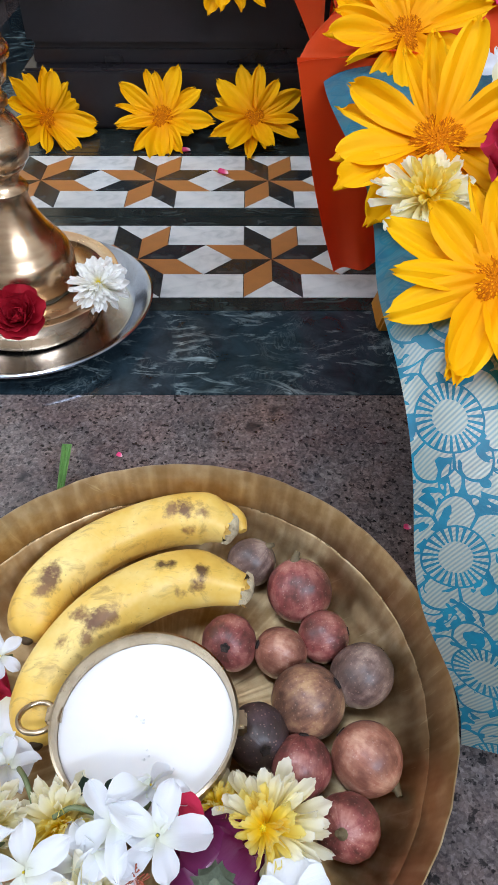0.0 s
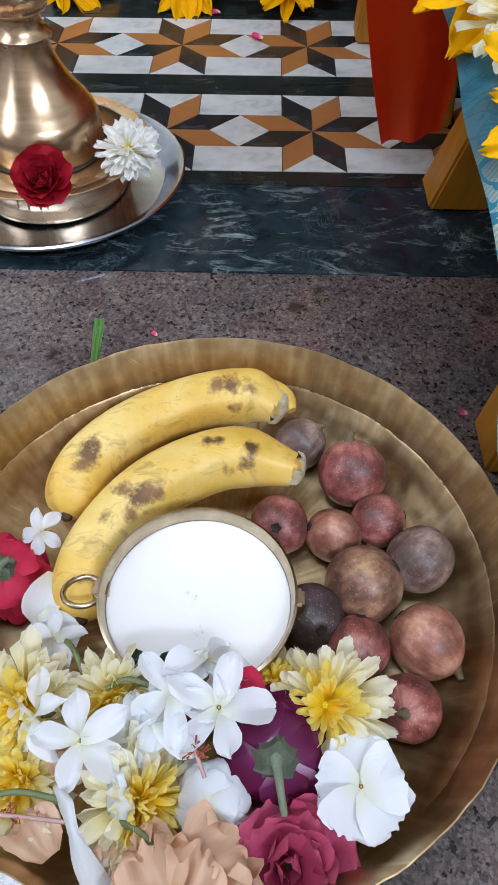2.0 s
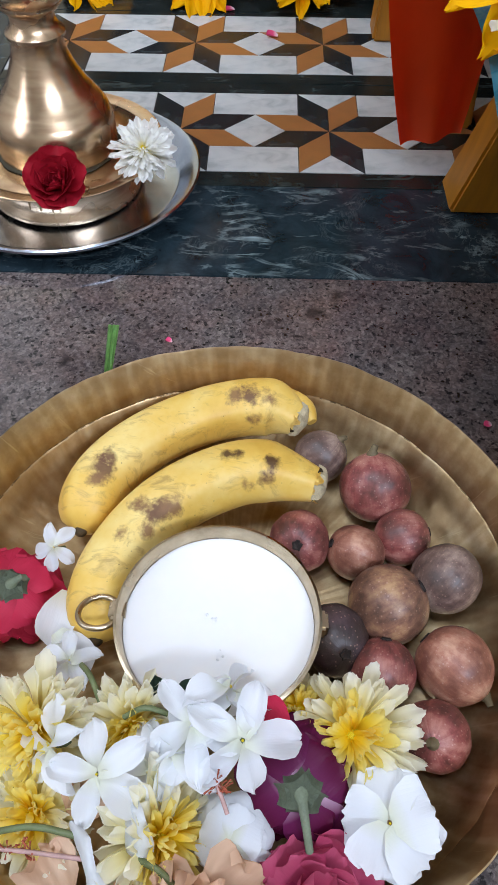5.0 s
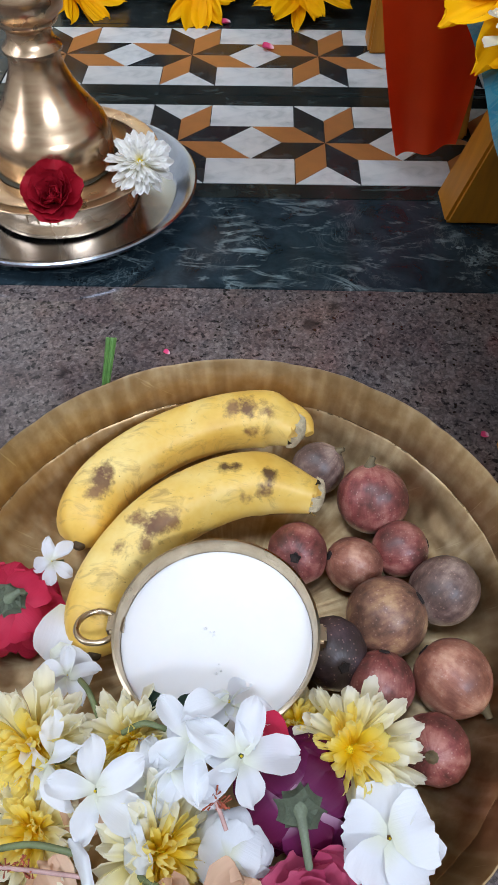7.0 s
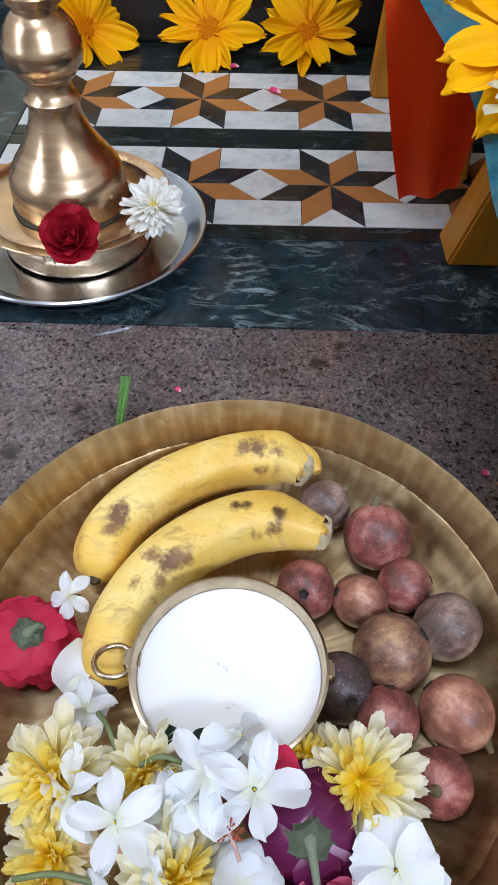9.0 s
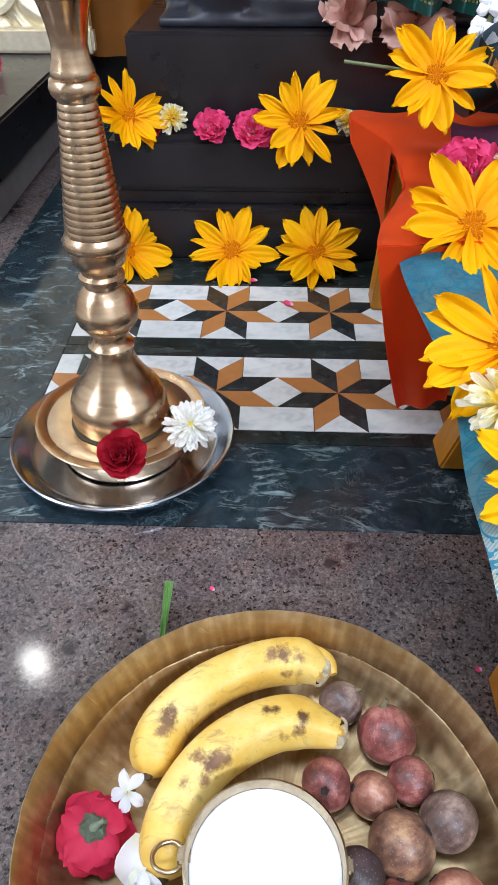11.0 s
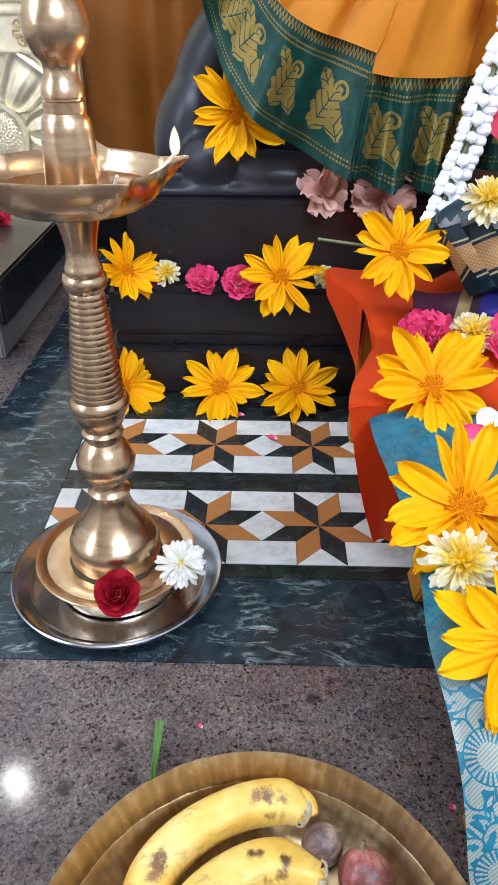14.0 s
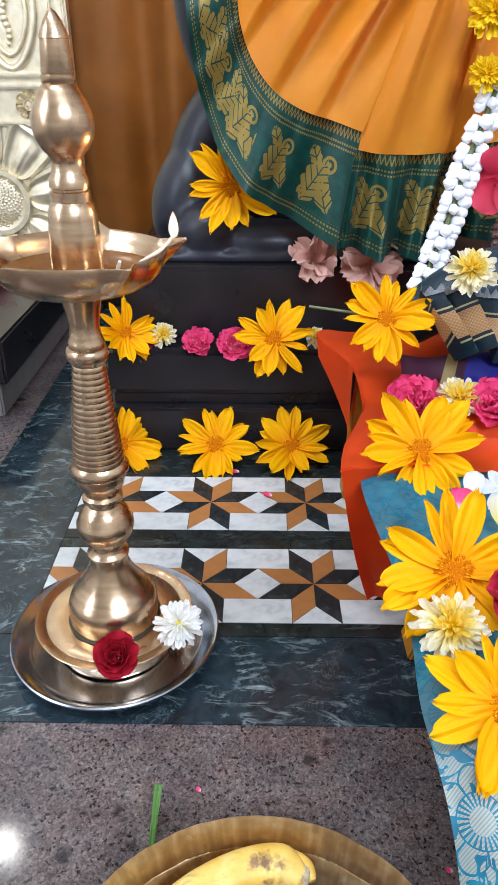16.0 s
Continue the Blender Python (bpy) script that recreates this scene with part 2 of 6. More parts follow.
def brocade_mat():
    """Teal silk with woven silver flowers; uv in metres."""
    k = Mat("teal_silver_brocade", 0.4)
    u, v, _ = k.axes(k.uv)
    warp = k.noise(14, 2, vec=k.uv)

    swirl = k.noise(52, 1.5, 0.4, vec=k.uv, dist=1.4)
    leaf = k.math("MULTIPLY", k.math("GREATER_THAN", k.math("SINE", k.math("MULTIPLY", swirl, 26.0)), -0.2), k.math("GREATER_THAN", k.noise(55, 2, vec=k.uv), 0.36))
    mask = leaf
    hatch = k.math("MULTIPLY_ADD", k.math("SINE", k.math("MULTIPLY", k.math("ADD", k.math("MULTIPLY", u, 0.8), v), 2600.0)), 0.25, 0.72)
    # woven sunflowers: a disc, a ring of rays and a wreath of lobed petals
    pu, pv = 0.078, 0.067
    du = k.math("MULTIPLY", k.math("SUBTRACT", k.math("FRACT", k.math("MULTIPLY_ADD", u, 1 / pu, 0.5 - 0.019 / pu)), 0.5), pu)
    dv = k.math("MULTIPLY", k.math("SUBTRACT", k.math("FRACT", k.math("MULTIPLY_ADD", v, 1 / pv, 0.5 - 0.388 / pv + 6)), 0.5), pv)
    far = k.math("SQRT", k.math("ADD", k.math("MULTIPLY", du, du), k.math("MULTIPLY", dv, dv)))
    turn = k.math("ARCTAN2", du, dv)
    disc = k.math("LESS_THAN", far, 0.0082)
    rays = k.math("MULTIPLY", k.math("LESS_THAN", far, 0.0155), k.math("GREATER_THAN", k.math("SINE", k.math("MULTIPLY", turn, 26.0)), -0.1))
    edge = k.math("MULTIPLY_ADD", k.math("ABSOLUTE", k.math("SINE", k.math("MULTIPLY", turn, 3.5))), 0.008, 0.0225)
    wreath = k.math("MULTIPLY", k.math("MULTIPLY", k.math("LESS_THAN", far, edge), k.math("GREATER_THAN", far, 0.0165)),
                    k.math("GREATER_THAN", k.math("ABSOLUTE", k.math("SINE", k.math("MULTIPLY", turn, 3.5))), 0.14))
    outside = k.math("MULTIPLY", mask, k.math("GREATER_THAN", far, k.math("ADD", edge, 0.0016)))
    worn = k.math("GREATER_THAN", k.noise(70, 2, 0.5, vec=k.uv, dist=1.0), 0.43)
    mask = k.math("MAXIMUM", k.math("MAXIMUM", disc, rays), k.math("MAXIMUM", k.math("MULTIPLY", wreath, worn), outside))
    # the weave of the top is plain, that of the hanging end is rich
    rich = k.ramp(k.math("MULTIPLY_ADD", warp, 0.06, v), (0.36, 0.14), (0.395, 1.0))
    mask = k.math("MULTIPLY", k.math("MULTIPLY", mask, hatch), rich)
    base = k.ramp(k.noise(60, 4, vec=k.uv), (0.3, rgb("#067593")), (0.7, rgb("#149ab8")))
    grey = k.ramp(k.noise(22, 4, 0.6, vec=k.uv, dist=1.5), (0.45, 0.0), (0.6, 0.8))
    base = k.mix(k.math("MULTIPLY", grey, k.math("MULTIPLY_ADD", rich, -0.62, 0.68)), base, rgb("#5f7f85"))
    k.put(k.b.inputs["Metallic"], k.math("MULTIPLY", mask, 0.35))
    k.bump(k.math("ADD", mask, k.noise(600, 2, vec=k.uv)), 0.25, 0.0006)
    return k.done(k.mix(mask, base, rgb("#cfcfbc")), Sheen_Weight=0.05)


def border_mat():
    """Green silk border with gold vines and rows of stitches; uv: u along the hem in metres, v from 0 at the hem to 1."""
    k = Mat("green_gold_border", 0.42)
    u, v, _ = k.axes(k.uv)
    base = k.ramp(k.noise(9, 4, vec=k.scaled((7, 1, 1), k.uv)), (0.3, rgb("#0b423c")), (0.7, rgb("#125c50")))
    pu = k.math("MULTIPLY", k.math("SUBTRACT", k.math("FRACT", k.math("MULTIPLY", u, 1 / 0.082)), 0.5), 0.55)
    motif = None

    def leaf(across, cu, cv, turn, ln, wide):
        """A leaf with veins; turn: degrees from the hem's line."""
        a, b = k.math("SUBTRACT", across, cu), k.math("SUBTRACT", v, cv)
        ct, st = math.cos(radians(turn)), math.sin(radians(turn))
        along = k.math("ADD", k.math("MULTIPLY", a, ct), k.math("MULTIPLY", b, st))
        side = k.math("ABSOLUTE", k.math("SUBTRACT", k.math("MULTIPLY", b, ct), k.math("MULTIPLY", a, st)))
        q = k.math("MULTIPLY", along, 1 / ln)
        lobes = k.math("MULTIPLY_ADD", k.math("ABSOLUTE", k.math("SINE", k.math("MULTIPLY", along, 26.0))), 0.3, 0.75)
        half = k.math("MULTIPLY", k.math("MULTIPLY", k.math("SUBTRACT", 1.0, k.math("MULTIPLY", q, q)), wide), lobes)
        vein = k.math("GREATER_THAN", k.math("SINE", k.math("MULTIPLY", k.math("SUBTRACT", along, k.math("MULTIPLY", side, 0.9)), 70.0)), -0.86)
        rib = k.math("GREATER_THAN", side, 0.006)
        return k.math("MULTIPLY", k.math("LESS_THAN", side, half), k.math("MULTIPLY", vein, rib))

    def curl(across, cu, cv, rad):
        a, b = k.math("SUBTRACT", across, cu), k.math("SUBTRACT", v, cv)
        r = k.math("SQRT", k.math("ADD", k.math("MULTIPLY", a, a), k.math("MULTIPLY", b, b)))
        ring = k.math("LESS_THAN", k.math("ABSOLUTE", k.math("SUBTRACT", r, rad)), 0.014)
        gap = k.math("GREATER_THAN", k.math("ARCTAN2", a, b), -2.2)
        return k.math("MAXIMUM", k.math("MULTIPLY", ring, gap), k.math("LESS_THAN", r, rad * 0.35))

    pv = k.math("MULTIPLY", k.math("SUBTRACT", k.math("FRACT", k.math("MULTIPLY_ADD", u, 1 / 0.082, 0.5)), 0.5), 0.55)
    rich = k.math("LESS_THAN", u, 0.235)
    for one in (leaf(pu, -0.03, 0.44, 72, 0.25, 0.15), leaf(pu, 0.09, 0.36, 118, 0.16, 0.09), leaf(pu, -0.1, 0.66, 130, 0.12, 0.075), curl(pu, 0.075, 0.63, 0.065), curl(pu, -0.12, 0.3, 0.045),
                k.math("MULTIPLY", leaf(pv, 0.0, 0.42, 60, 0.22, 0.13), rich), k.math("MULTIPLY", leaf(pv, 0.02, 0.66, 110, 0.14, 0.09), rich), k.math("MULTIPLY", curl(pv, -0.05, 0.28, 0.05), rich)):
        motif = k.math("MAXIMUM", motif, one) if motif else one
    dash = k.math("GREATER_THAN", k.math("SINE", k.math("MULTIPLY", u, 1500.0)), -0.3)
    rows = k.math("MULTIPLY", dash, k.math("MULTIPLY", k.math("GREATER_THAN", k.math("SINE", k.math("MULTIPLY", v, 150.0)), 0.2),
                  k.math("MULTIPLY", k.math("GREATER_THAN", v, 0.07), k.math("LESS_THAN", v, 0.17))))
    rows2 = k.math("MULTIPLY", dash, k.math("MULTIPLY", k.math("GREATER_THAN", k.math("SINE", k.math("MULTIPLY", v, 150.0)), 0.2),
                   k.math("MULTIPLY", k.math("GREATER_THAN", v, 0.78), k.math("LESS_THAN", v, 0.86))))
    zig = k.math("ABSOLUTE", k.math("SUBTRACT", k.math("FRACT", k.math("MULTIPLY", u, 150.0)), 0.5))
    tooth = k.math("MULTIPLY", k.math("GREATER_THAN", v, 0.9), k.math("LESS_THAN", k.math("ABSOLUTE", k.math("SUBTRACT", k.math("MULTIPLY", k.math("SUBTRACT", v, 0.9), 6.0), zig)), 0.13))
    gold = k.math("MAXIMUM", k.math("MAXIMUM", motif, rows), k.math("MAXIMUM", rows2, tooth))
    shine = k.math("MULTIPLY_ADD", k.math("SINE", k.math("MULTIPLY", v, 420.0)), 0.08, 0.74)
    gold = k.math("MULTIPLY", gold, shine)
    k.put(k.b.inputs["Metallic"], k.math("MULTIPLY", gold, 0.5))
    k.bump(k.math("ADD", gold, k.noise(150, 2, vec=k.scaled((7, 1, 1), k.uv))), 0.2, 0.0006)
    return k.done(k.mix(gold, base, rgb("#cbaa50")), Sheen_Weight=0.05)


def weave_mat(name, c, spread=0.16, rough=0.6, sheen=0.3):
    k = Mat(name, rough)
    u, v, _ = k.axes(k.uv)
    f = k.noise(12, 4, vec=k.uv)
    thread = k.math("MULTIPLY", k.math("SINE", k.math("MULTIPLY", u, 5200.0)), k.math("SINE", k.math("MULTIPLY", v, 5200.0)))
    k.bump(k.math("ADD", k.math("MULTIPLY", thread, 0.3), k.noise(260, 3, vec=k.uv)), 0.22, 0.0005)
    return k.done(k.ramp(f, (0.3, [q * (1 - spread) for q in c]), (0.7, [min(1, q * (1 + spread)) for q in c])), Sheen_Weight=0.04)


def banded_mat(name, ground, bands):
    """Cloth with woven bands along v: rows of (from, to, colour), the gold ones with a lattice."""
    k = Mat(name, 0.5)
    u, v, _ = k.axes(k.uv)
    c = k.ramp(k.noise(40, 4, vec=k.uv), (0.3, [q * 0.8 for q in ground]), (0.7, [q * 1.2 for q in ground]))
    lat = k.math("ABSOLUTE", k.math("MULTIPLY", k.math("SINE", k.math("MULTIPLY", k.math("ADD", u, v), 1100.0)), k.math("SINE", k.math("MULTIPLY", k.math("SUBTRACT", u, v), 1100.0))))
    lat = k.math("MULTIPLY_ADD", lat, 0.45, 0.55)
    for a, b, col in bands:
        inside = k.math("MULTIPLY", k.math("GREATER_THAN", v, a), k.math("LESS_THAN", v, b))
        c = k.mix(k.math("MULTIPLY", inside, lat if b - a > 0.008 and sum(col) > 0.3 else 0.96), c, col)
    k.bump(k.noise(420, 2, vec=k.uv), 0.25, 0.0006)
    return k.done(c, Sheen_Weight=0.05)


def emboss_mat():
    """Beaten white-gold sheet."""
    k = Mat("embossed_silver_gilt", 0.3, 1.0)
    f = k.noise(55, 4)
    k.bump(k.noise(25, 3), 0.2, 0.004)
    k.put(k.b.inputs["Roughness"], k.math("MULTIPLY_ADD", f, 0.25, 0.46))
    return k.done(k.ramp(f, (0.3, rgb("#e4d8b8")), (0.7, rgb("#f6ecd4"))))


def wood_mat(name, c):
    k = Mat(name, 0.45)
    g = k.noise(9, 4, 0.6, vec=k.scaled((6, 6, 0.8)), dist=0.7)
    k.bump(g, 0.2, 0.001)
    return k.done(k.ramp(g, (0.3, [q * 0.72 for q in c]), (0.7, [min(1, q * 1.15) for q in c])))


def floret_mat():
    """Disc florets, each of its own orange."""
    k = Mat("orange_disc_floret", 0.75)
    one = k.t.nodes.new("ShaderNodeNewGeometry").outputs["Random Per Island"]
    return k.done(k.ramp(one, (0.0, rgb("#9a4e00")), (0.4, rgb("#c87000")), (0.8, rgb("#e48e00")), (1.0, rgb("#f6ac10"))), Specular_IOR_Level=0.1)


GRANITE = granite_mat()
GREEN = marble_mat("green_marble", rgb("#141c20"), rgb("#2b3a42"), rgb("#a5bcbf"), 0.75)
DARK = marble_mat("dark_marble", rgb("#141918"), rgb("#2a3231"), rgb("#7c8a86"), 0.5, 0.2)
INLAY_WHITE = inlay_white_mat()
INLAY_TAN = plain("tan_sandstone", rgb("#a8703f"), 0.35, spread=0.14, scale=60, bump=0.05)
INLAY_BLACK = marble_mat("black_marble", rgb("#191c1d"), rgb("#33383a"), rgb("#7d8684"), 0.5, 0.22)
BLACKSTONE = plain("polished_black_stone", rgb("#1d1a1d"), 0.3, spread=0.3, scale=14, bump=0.06)
IDOLSTONE = plain("blue_black_stone", rgb("#24262f"), 0.42, spread=0.25, scale=18, bump=0.08)
CONCRETE = plain("grey_plaster", rgb("#7e7a78"), 0.8, spread=0.2, scale=22, bump=0.4, depth=0.002)
WALL = plain("cream_wall", rgb("#e6e3dc"), 0.8, spread=0.06, scale=4, bump=0.1)
BRASS = metal_mat("polished_bell_metal", rgb("#c2a283"), rgb("#e2c8a6"), 0.23, 26, (1, 1, 7), 0.012)
BRASSDULL = metal_mat("dull_bell_metal", rgb("#8d7256"), rgb("#a98d6c"), 0.45, 60, (1, 1, 1), 0.05)
BOWLBRASS = metal_mat("pale_brass", rgb("#b09e84"), rgb("#d3c3a6"), 0.26, 70, (1, 1, 1), 0.06)
STEEL = metal_mat("stainless_steel", rgb("#aab4c2"), rgb("#ccd5e2"), 0.16, 40, (1, 1, 1), 0.02)
THALI = thali_mat()
BANANA_LONG = banana_mat("bruised_banana_peel", (
    (0.010, 0.029, 0.019, 0.0062, 1), (0.013, 0.037, 0.019, 0.005, 1), (0.008, 0.022, 0.019, 0.0045, 0), (0.025, 0.018, 0.017, 0.0042, 2), (0.030, 0.025, 0.017, 0.0036, 2),
    (0.019, -0.004, 0.012, 0.004, 2), (0.081, 0.083, 0.021, 0.0052, 0), (0.091, 0.083, 0.021, 0.006, 1), (0.102, 0.081, 0.021, 0.0058, 0), (0.094, 0.068, 0.015, 0.0045, 0), (0.068, 0.055, 0.014, 0.003, 0)))
BANANA = banana_mat("flecked_banana_peel", (
    (0.020, 0.063, 0.024, 0.006, 0), (0.027, 0.061, 0.025, 0.007, 1), (0.035, 0.064, 0.025, 0.0056, 0), (0.044, 0.063, 0.024, 0.004, 1), (0.015, 0.065, 0.022, 0.004, 0),
    (0.061, 0.097, 0.026, 0.0036, 2), (0.068, 0.098, 0.026, 0.003, 2), (0.087, 0.094, 0.026, 0.004, 2), (0.083, 0.083, 0.024, 0.0056, 1), (0.076, 0.078, 0.022, 0.0056, 0),
    (0.089, 0.080, 0.024, 0.004, 0), (0.010, 0.047, 0.021, 0.0042, 0), (0.022, 0.051, 0.021, 0.004, 0), (0.012, 0.013, 0.019, 0.004, 1)))
BANANA_END = plain("banana_tip", rgb("#4a3a22"), 0.8, spread=0.4, scale=200, bump=0.5)
BANANA_FLESH = plain("dry_banana_flesh", rgb("#cbbb98"), 0.8, spread=0.3, scale=260, bump=0.6, depth=0.002)
FIGS = {
    "red": fig_mat("red_fig_skin", rgb("#5e2b2a"), rgb("#8f4a46"), rgb("#b3796c")),
    "pink": fig_mat("pink_fig_skin", rgb("#864c3e"), rgb("#aa6e5a"), rgb("#c89a80")),
    "brown": fig_mat("brown_fig_skin", rgb("#5a3c34"), rgb("#8e6450"), rgb("#b8936c")),
    "dusk": fig_mat("dusky_fig_skin", rgb("#4e3c3a"), rgb("#796059"), rgb("#a58e80")),
    "dark": fig_mat("dark_fig_skin", rgb("#2a2226"), rgb("#3d3136"), rgb("#5a494b")),
}
FIGSTALK = plain("fig_stalk", rgb("#6b5d42"), 0.7, spread=0.3, scale=120)
BEAD = plain("dark_wooden_bead", rgb("#4a3029"), 0.5, spread=0.3, scale=200, bump=0.5)
FIGEYE = plain("fig_eye", rgb("#2d2420"), 0.9, spread=0.4, scale=300, bump=0.6)
MILK = plain("milk", (0.84, 0.83, 0.82), 0.4, spread=0.02, scale=20, bump=0.0, Subsurface_Weight=0.4, Subsurface_Radius=(1, 0.9, 0.8), Subsurface_Scale=0.004)
YELLOW = petal_mat("yellow_ray_petal", rgb("#f7a400"), rgb("#feb800"), rgb("#ffc404"), 0.6, 0.6)
GOLD = petal_mat("marigold_petal", rgb("#f8c400"), rgb("#ffd81e"), rgb("#ffe338"), 0.55)
MUMCENTRE = plain("yellow_mum_centre", rgb("#fbd824"), 0.6, spread=0.3, scale=40, bump=0.3)
YCENTRE = floret_mat()
CREAM = petal_mat("cream_mum_petal", rgb("#f8e04c"), rgb("#fcf2b0"), rgb("#fdfbee"), 0.55, 0.1, 0.45)
LEMON = petal_mat("lemon_mum_petal", rgb("#f8cc08"), rgb("#fde040"), rgb("#fef2a0"), 0.55, 0.1, 0.45)
WHITE = petal_mat("white_petal", rgb("#e8ebda"), rgb("#f2f5fa"), rgb("#f5f8fc"), 0.5, 0.08, 0.35)
MUMWHITE = petal_mat("white_mum_petal", rgb("#f8eeae"), rgb("#fbfaf0"), rgb("#fcfcfa"), 0.5, 0.08, 0.32)
ROSERED = petal_mat("red_rose_petal", rgb("#6a0a16"), rgb("#a01526"), rgb("#b42234"), 0.5)
ROSEPINK = petal_mat("pink_rose_petal", rgb("#f6dce2"), rgb("#f25a8c"), rgb("#ec4a80"), 0.5)
ROSECRIM = petal_mat("crimson_rose_petal", rgb("#b02440"), rgb("#cc3452"), rgb("#c42e4c"), 0.5)
ROSEMAG = petal_mat("magenta_rose_petal", rgb("#962a50"), rgb("#bc4468"), rgb("#c45a78"), 0.5)
ROSESCARLET = petal_mat("scarlet_petal", rgb("#a51d33"), rgb("#cf3750"), rgb("#d5455c"), 0.5)
ROSEPLUM = petal_mat("plum_rose_petal", rgb("#c8a4bc"), rgb("#6c2452"), rgb("#561030"), 0.4)
WITHERED = petal_mat("withered_pink_petal", rgb("#b87e6e"), rgb("#d8a698"), rgb("#e6beb0"), 0.6, 0.4)
PEACH = petal_mat("peach_petal", rgb("#d8b292"), rgb("#e8c8ac"), rgb("#e4bfa2"), 0.6, 0.5, 0.3)
LEAFGREEN = plain("leaf_green", rgb("#78a858"), 0.5, spread=0.3, scale=90, bump=0.2)
SEPAL = plain("grey_green_sepal", rgb("#6f7963"), 0.6, spread=0.3, scale=120, bump=0.3)
SEPALDARK = plain("dark_leaf", rgb("#33493a"), 0.5, spread=0.3, scale=120, bump=0.3)
STAMENPINK = plain("pink_style", rgb("#b8948e"), 0.5, spread=0.2, scale=200)
STAMENRED = plain("rust_thread", rgb("#9a4a32"), 0.7, spread=0.3, scale=300)
STEMGREEN = plain("pale_stem", rgb("#66704a"), 0.5, spread=0.25, scale=120)
BUDWHITE = plain("white_bud", rgb("#f6f8fa"), 0.5, spread=0.05, scale=90, bump=0.15, Subsurface_Weight=0.1, Subsurface_Radius=(0.8, 0.8, 0.7), Subsurface_Scale=0.003)
ORANGE = weave_mat("orange_red_cotton", rgb("#fa560e"), 0.08)
SAFFRON = weave_mat("saffron_silk", rgb("#ffa62c"), 0.08, 0.45)
CURTAIN = weave_mat("amber_curtain", rgb("#b8722a"), 0.14, 0.55)
BROCADE = brocade_mat()
BORDER = border_mat()
NAVY = banded_mat("teal_gold_pleats", rgb("#122f3c"), ((0.0105, 0.012, rgb("#cdbf8e")), (0.0145, 0.036, rgb("#e6b478")), (0.0385, 0.04, rgb("#cdbf8e"))))
BLUE = banded_mat("blue_silk", rgb("#26289a"), ((-0.1, 0.062, rgb("#4a1a2a")), (0.034, 0.05, rgb("#c1ab6a"))))
FRAYED = plain("frayed_grey_cotton", rgb("#a9abae"), 0.8, spread=0.2, scale=300, bump=0.6)
MAROON = weave_mat("maroon_silk", rgb("#43121c"))
YWOOD = wood_mat("ochre_painted_wood", rgb("#b5761c"))
WICK = plain("cotton_wick", rgb("#d9d2c4"), 0.9, spread=0.15, scale=300, bump=0.5)
OIL = plain("lamp_oil", rgb("#6e4215"), 0.05, spread=0.1, scale=20, bump=0)
GRIME = plain("dried_oil", rgb("#2e2a1a"), 0.5, spread=0.4, scale=160, bump=0.4)
EMBOSS = emboss_mat()


def glow(name, c, power):
    k = Mat(name)
    k.put(k.b.inputs["Emission Color"], c)
    k.b.inputs["Emission Strength"].default_value = power
    return k.done((0.8, 0.8, 0.8))




def flame_mat():
    """The see-through orange skin of a flame."""
    k = Mat("flame_skin")
    e, t, mixer = k.t.nodes.new("ShaderNodeEmission"), k.t.nodes.new("ShaderNodeBsdfTransparent"), k.t.nodes.new("ShaderNodeMixShader")
    e.inputs["Color"].default_value, e.inputs["Strength"].default_value = (1.0, 0.7, 0.45, 1), 2.0
    mixer.inputs[0].default_value = 0.25
    k.t.links.new(t.outputs[0], mixer.inputs[1])
    k.t.links.new(e.outputs[0], mixer.inputs[2])
    k.t.links.new(mixer.outputs[0], k.t.nodes["Material Output"].inputs["Surface"])
    return k.m


FLAME = flame_mat()
FLAMECORE = glow("flame_core", (1.0, 0.86, 0.66), 4.0)
BULB = glow("bulb", (1.0, 0.98, 0.95), 9.0)


# ---- mesh helpers ----
def mesh_of(bm, name, material, smooth=True):
    me = bpy.data.meshes.new(name)
    bmesh.ops.recalc_face_normals(bm, faces=bm.faces) if len(bm.faces) < 60000 else None
    bm.to_mesh(me)
    bm.free()
    me.materials.append(material)
    if smooth:
        me.shade_smooth()
        me.set_sharp_from_angle(angle=radians(48))
    return me


def part(name, bm, material, parent=None, label="", smooth=True, m=None):
    me = bm if isinstance(bm, bpy.types.Mesh) else mesh_of(bm, name, material, smooth)
    ob = new(name, me)
    if parent:
        ob.parent = parent
    if m is not None:
        ob.matrix_basis = m
    return tagged(ob, label)


def thing(name, m, label, category, group="", kind=""):
    ob = new(name)
    ob.empty_display_size = 0.02
    ob.matrix_basis = m
    return tagged(ob, label, category, group, kind)


def box_bm(x0, x1, y0, y1, z0, z1, bevel=0.0):
    bm = bmesh.new()
    bmesh.ops.create_cube(bm, size=1)
    for v in bm.verts:
        v.co = ((x0 + x1) / 2 + v.co.x * (x1 - x0), (y0 + y1) / 2 + v.co.y * (y1 - y0), (z0 + z1) / 2 + v.co.z * (z1 - z0))
    if bevel:
        bmesh.ops.bevel(bm, geom=bm.edges[:], offset=bevel, segments=2, affect="EDGES")
    return bm


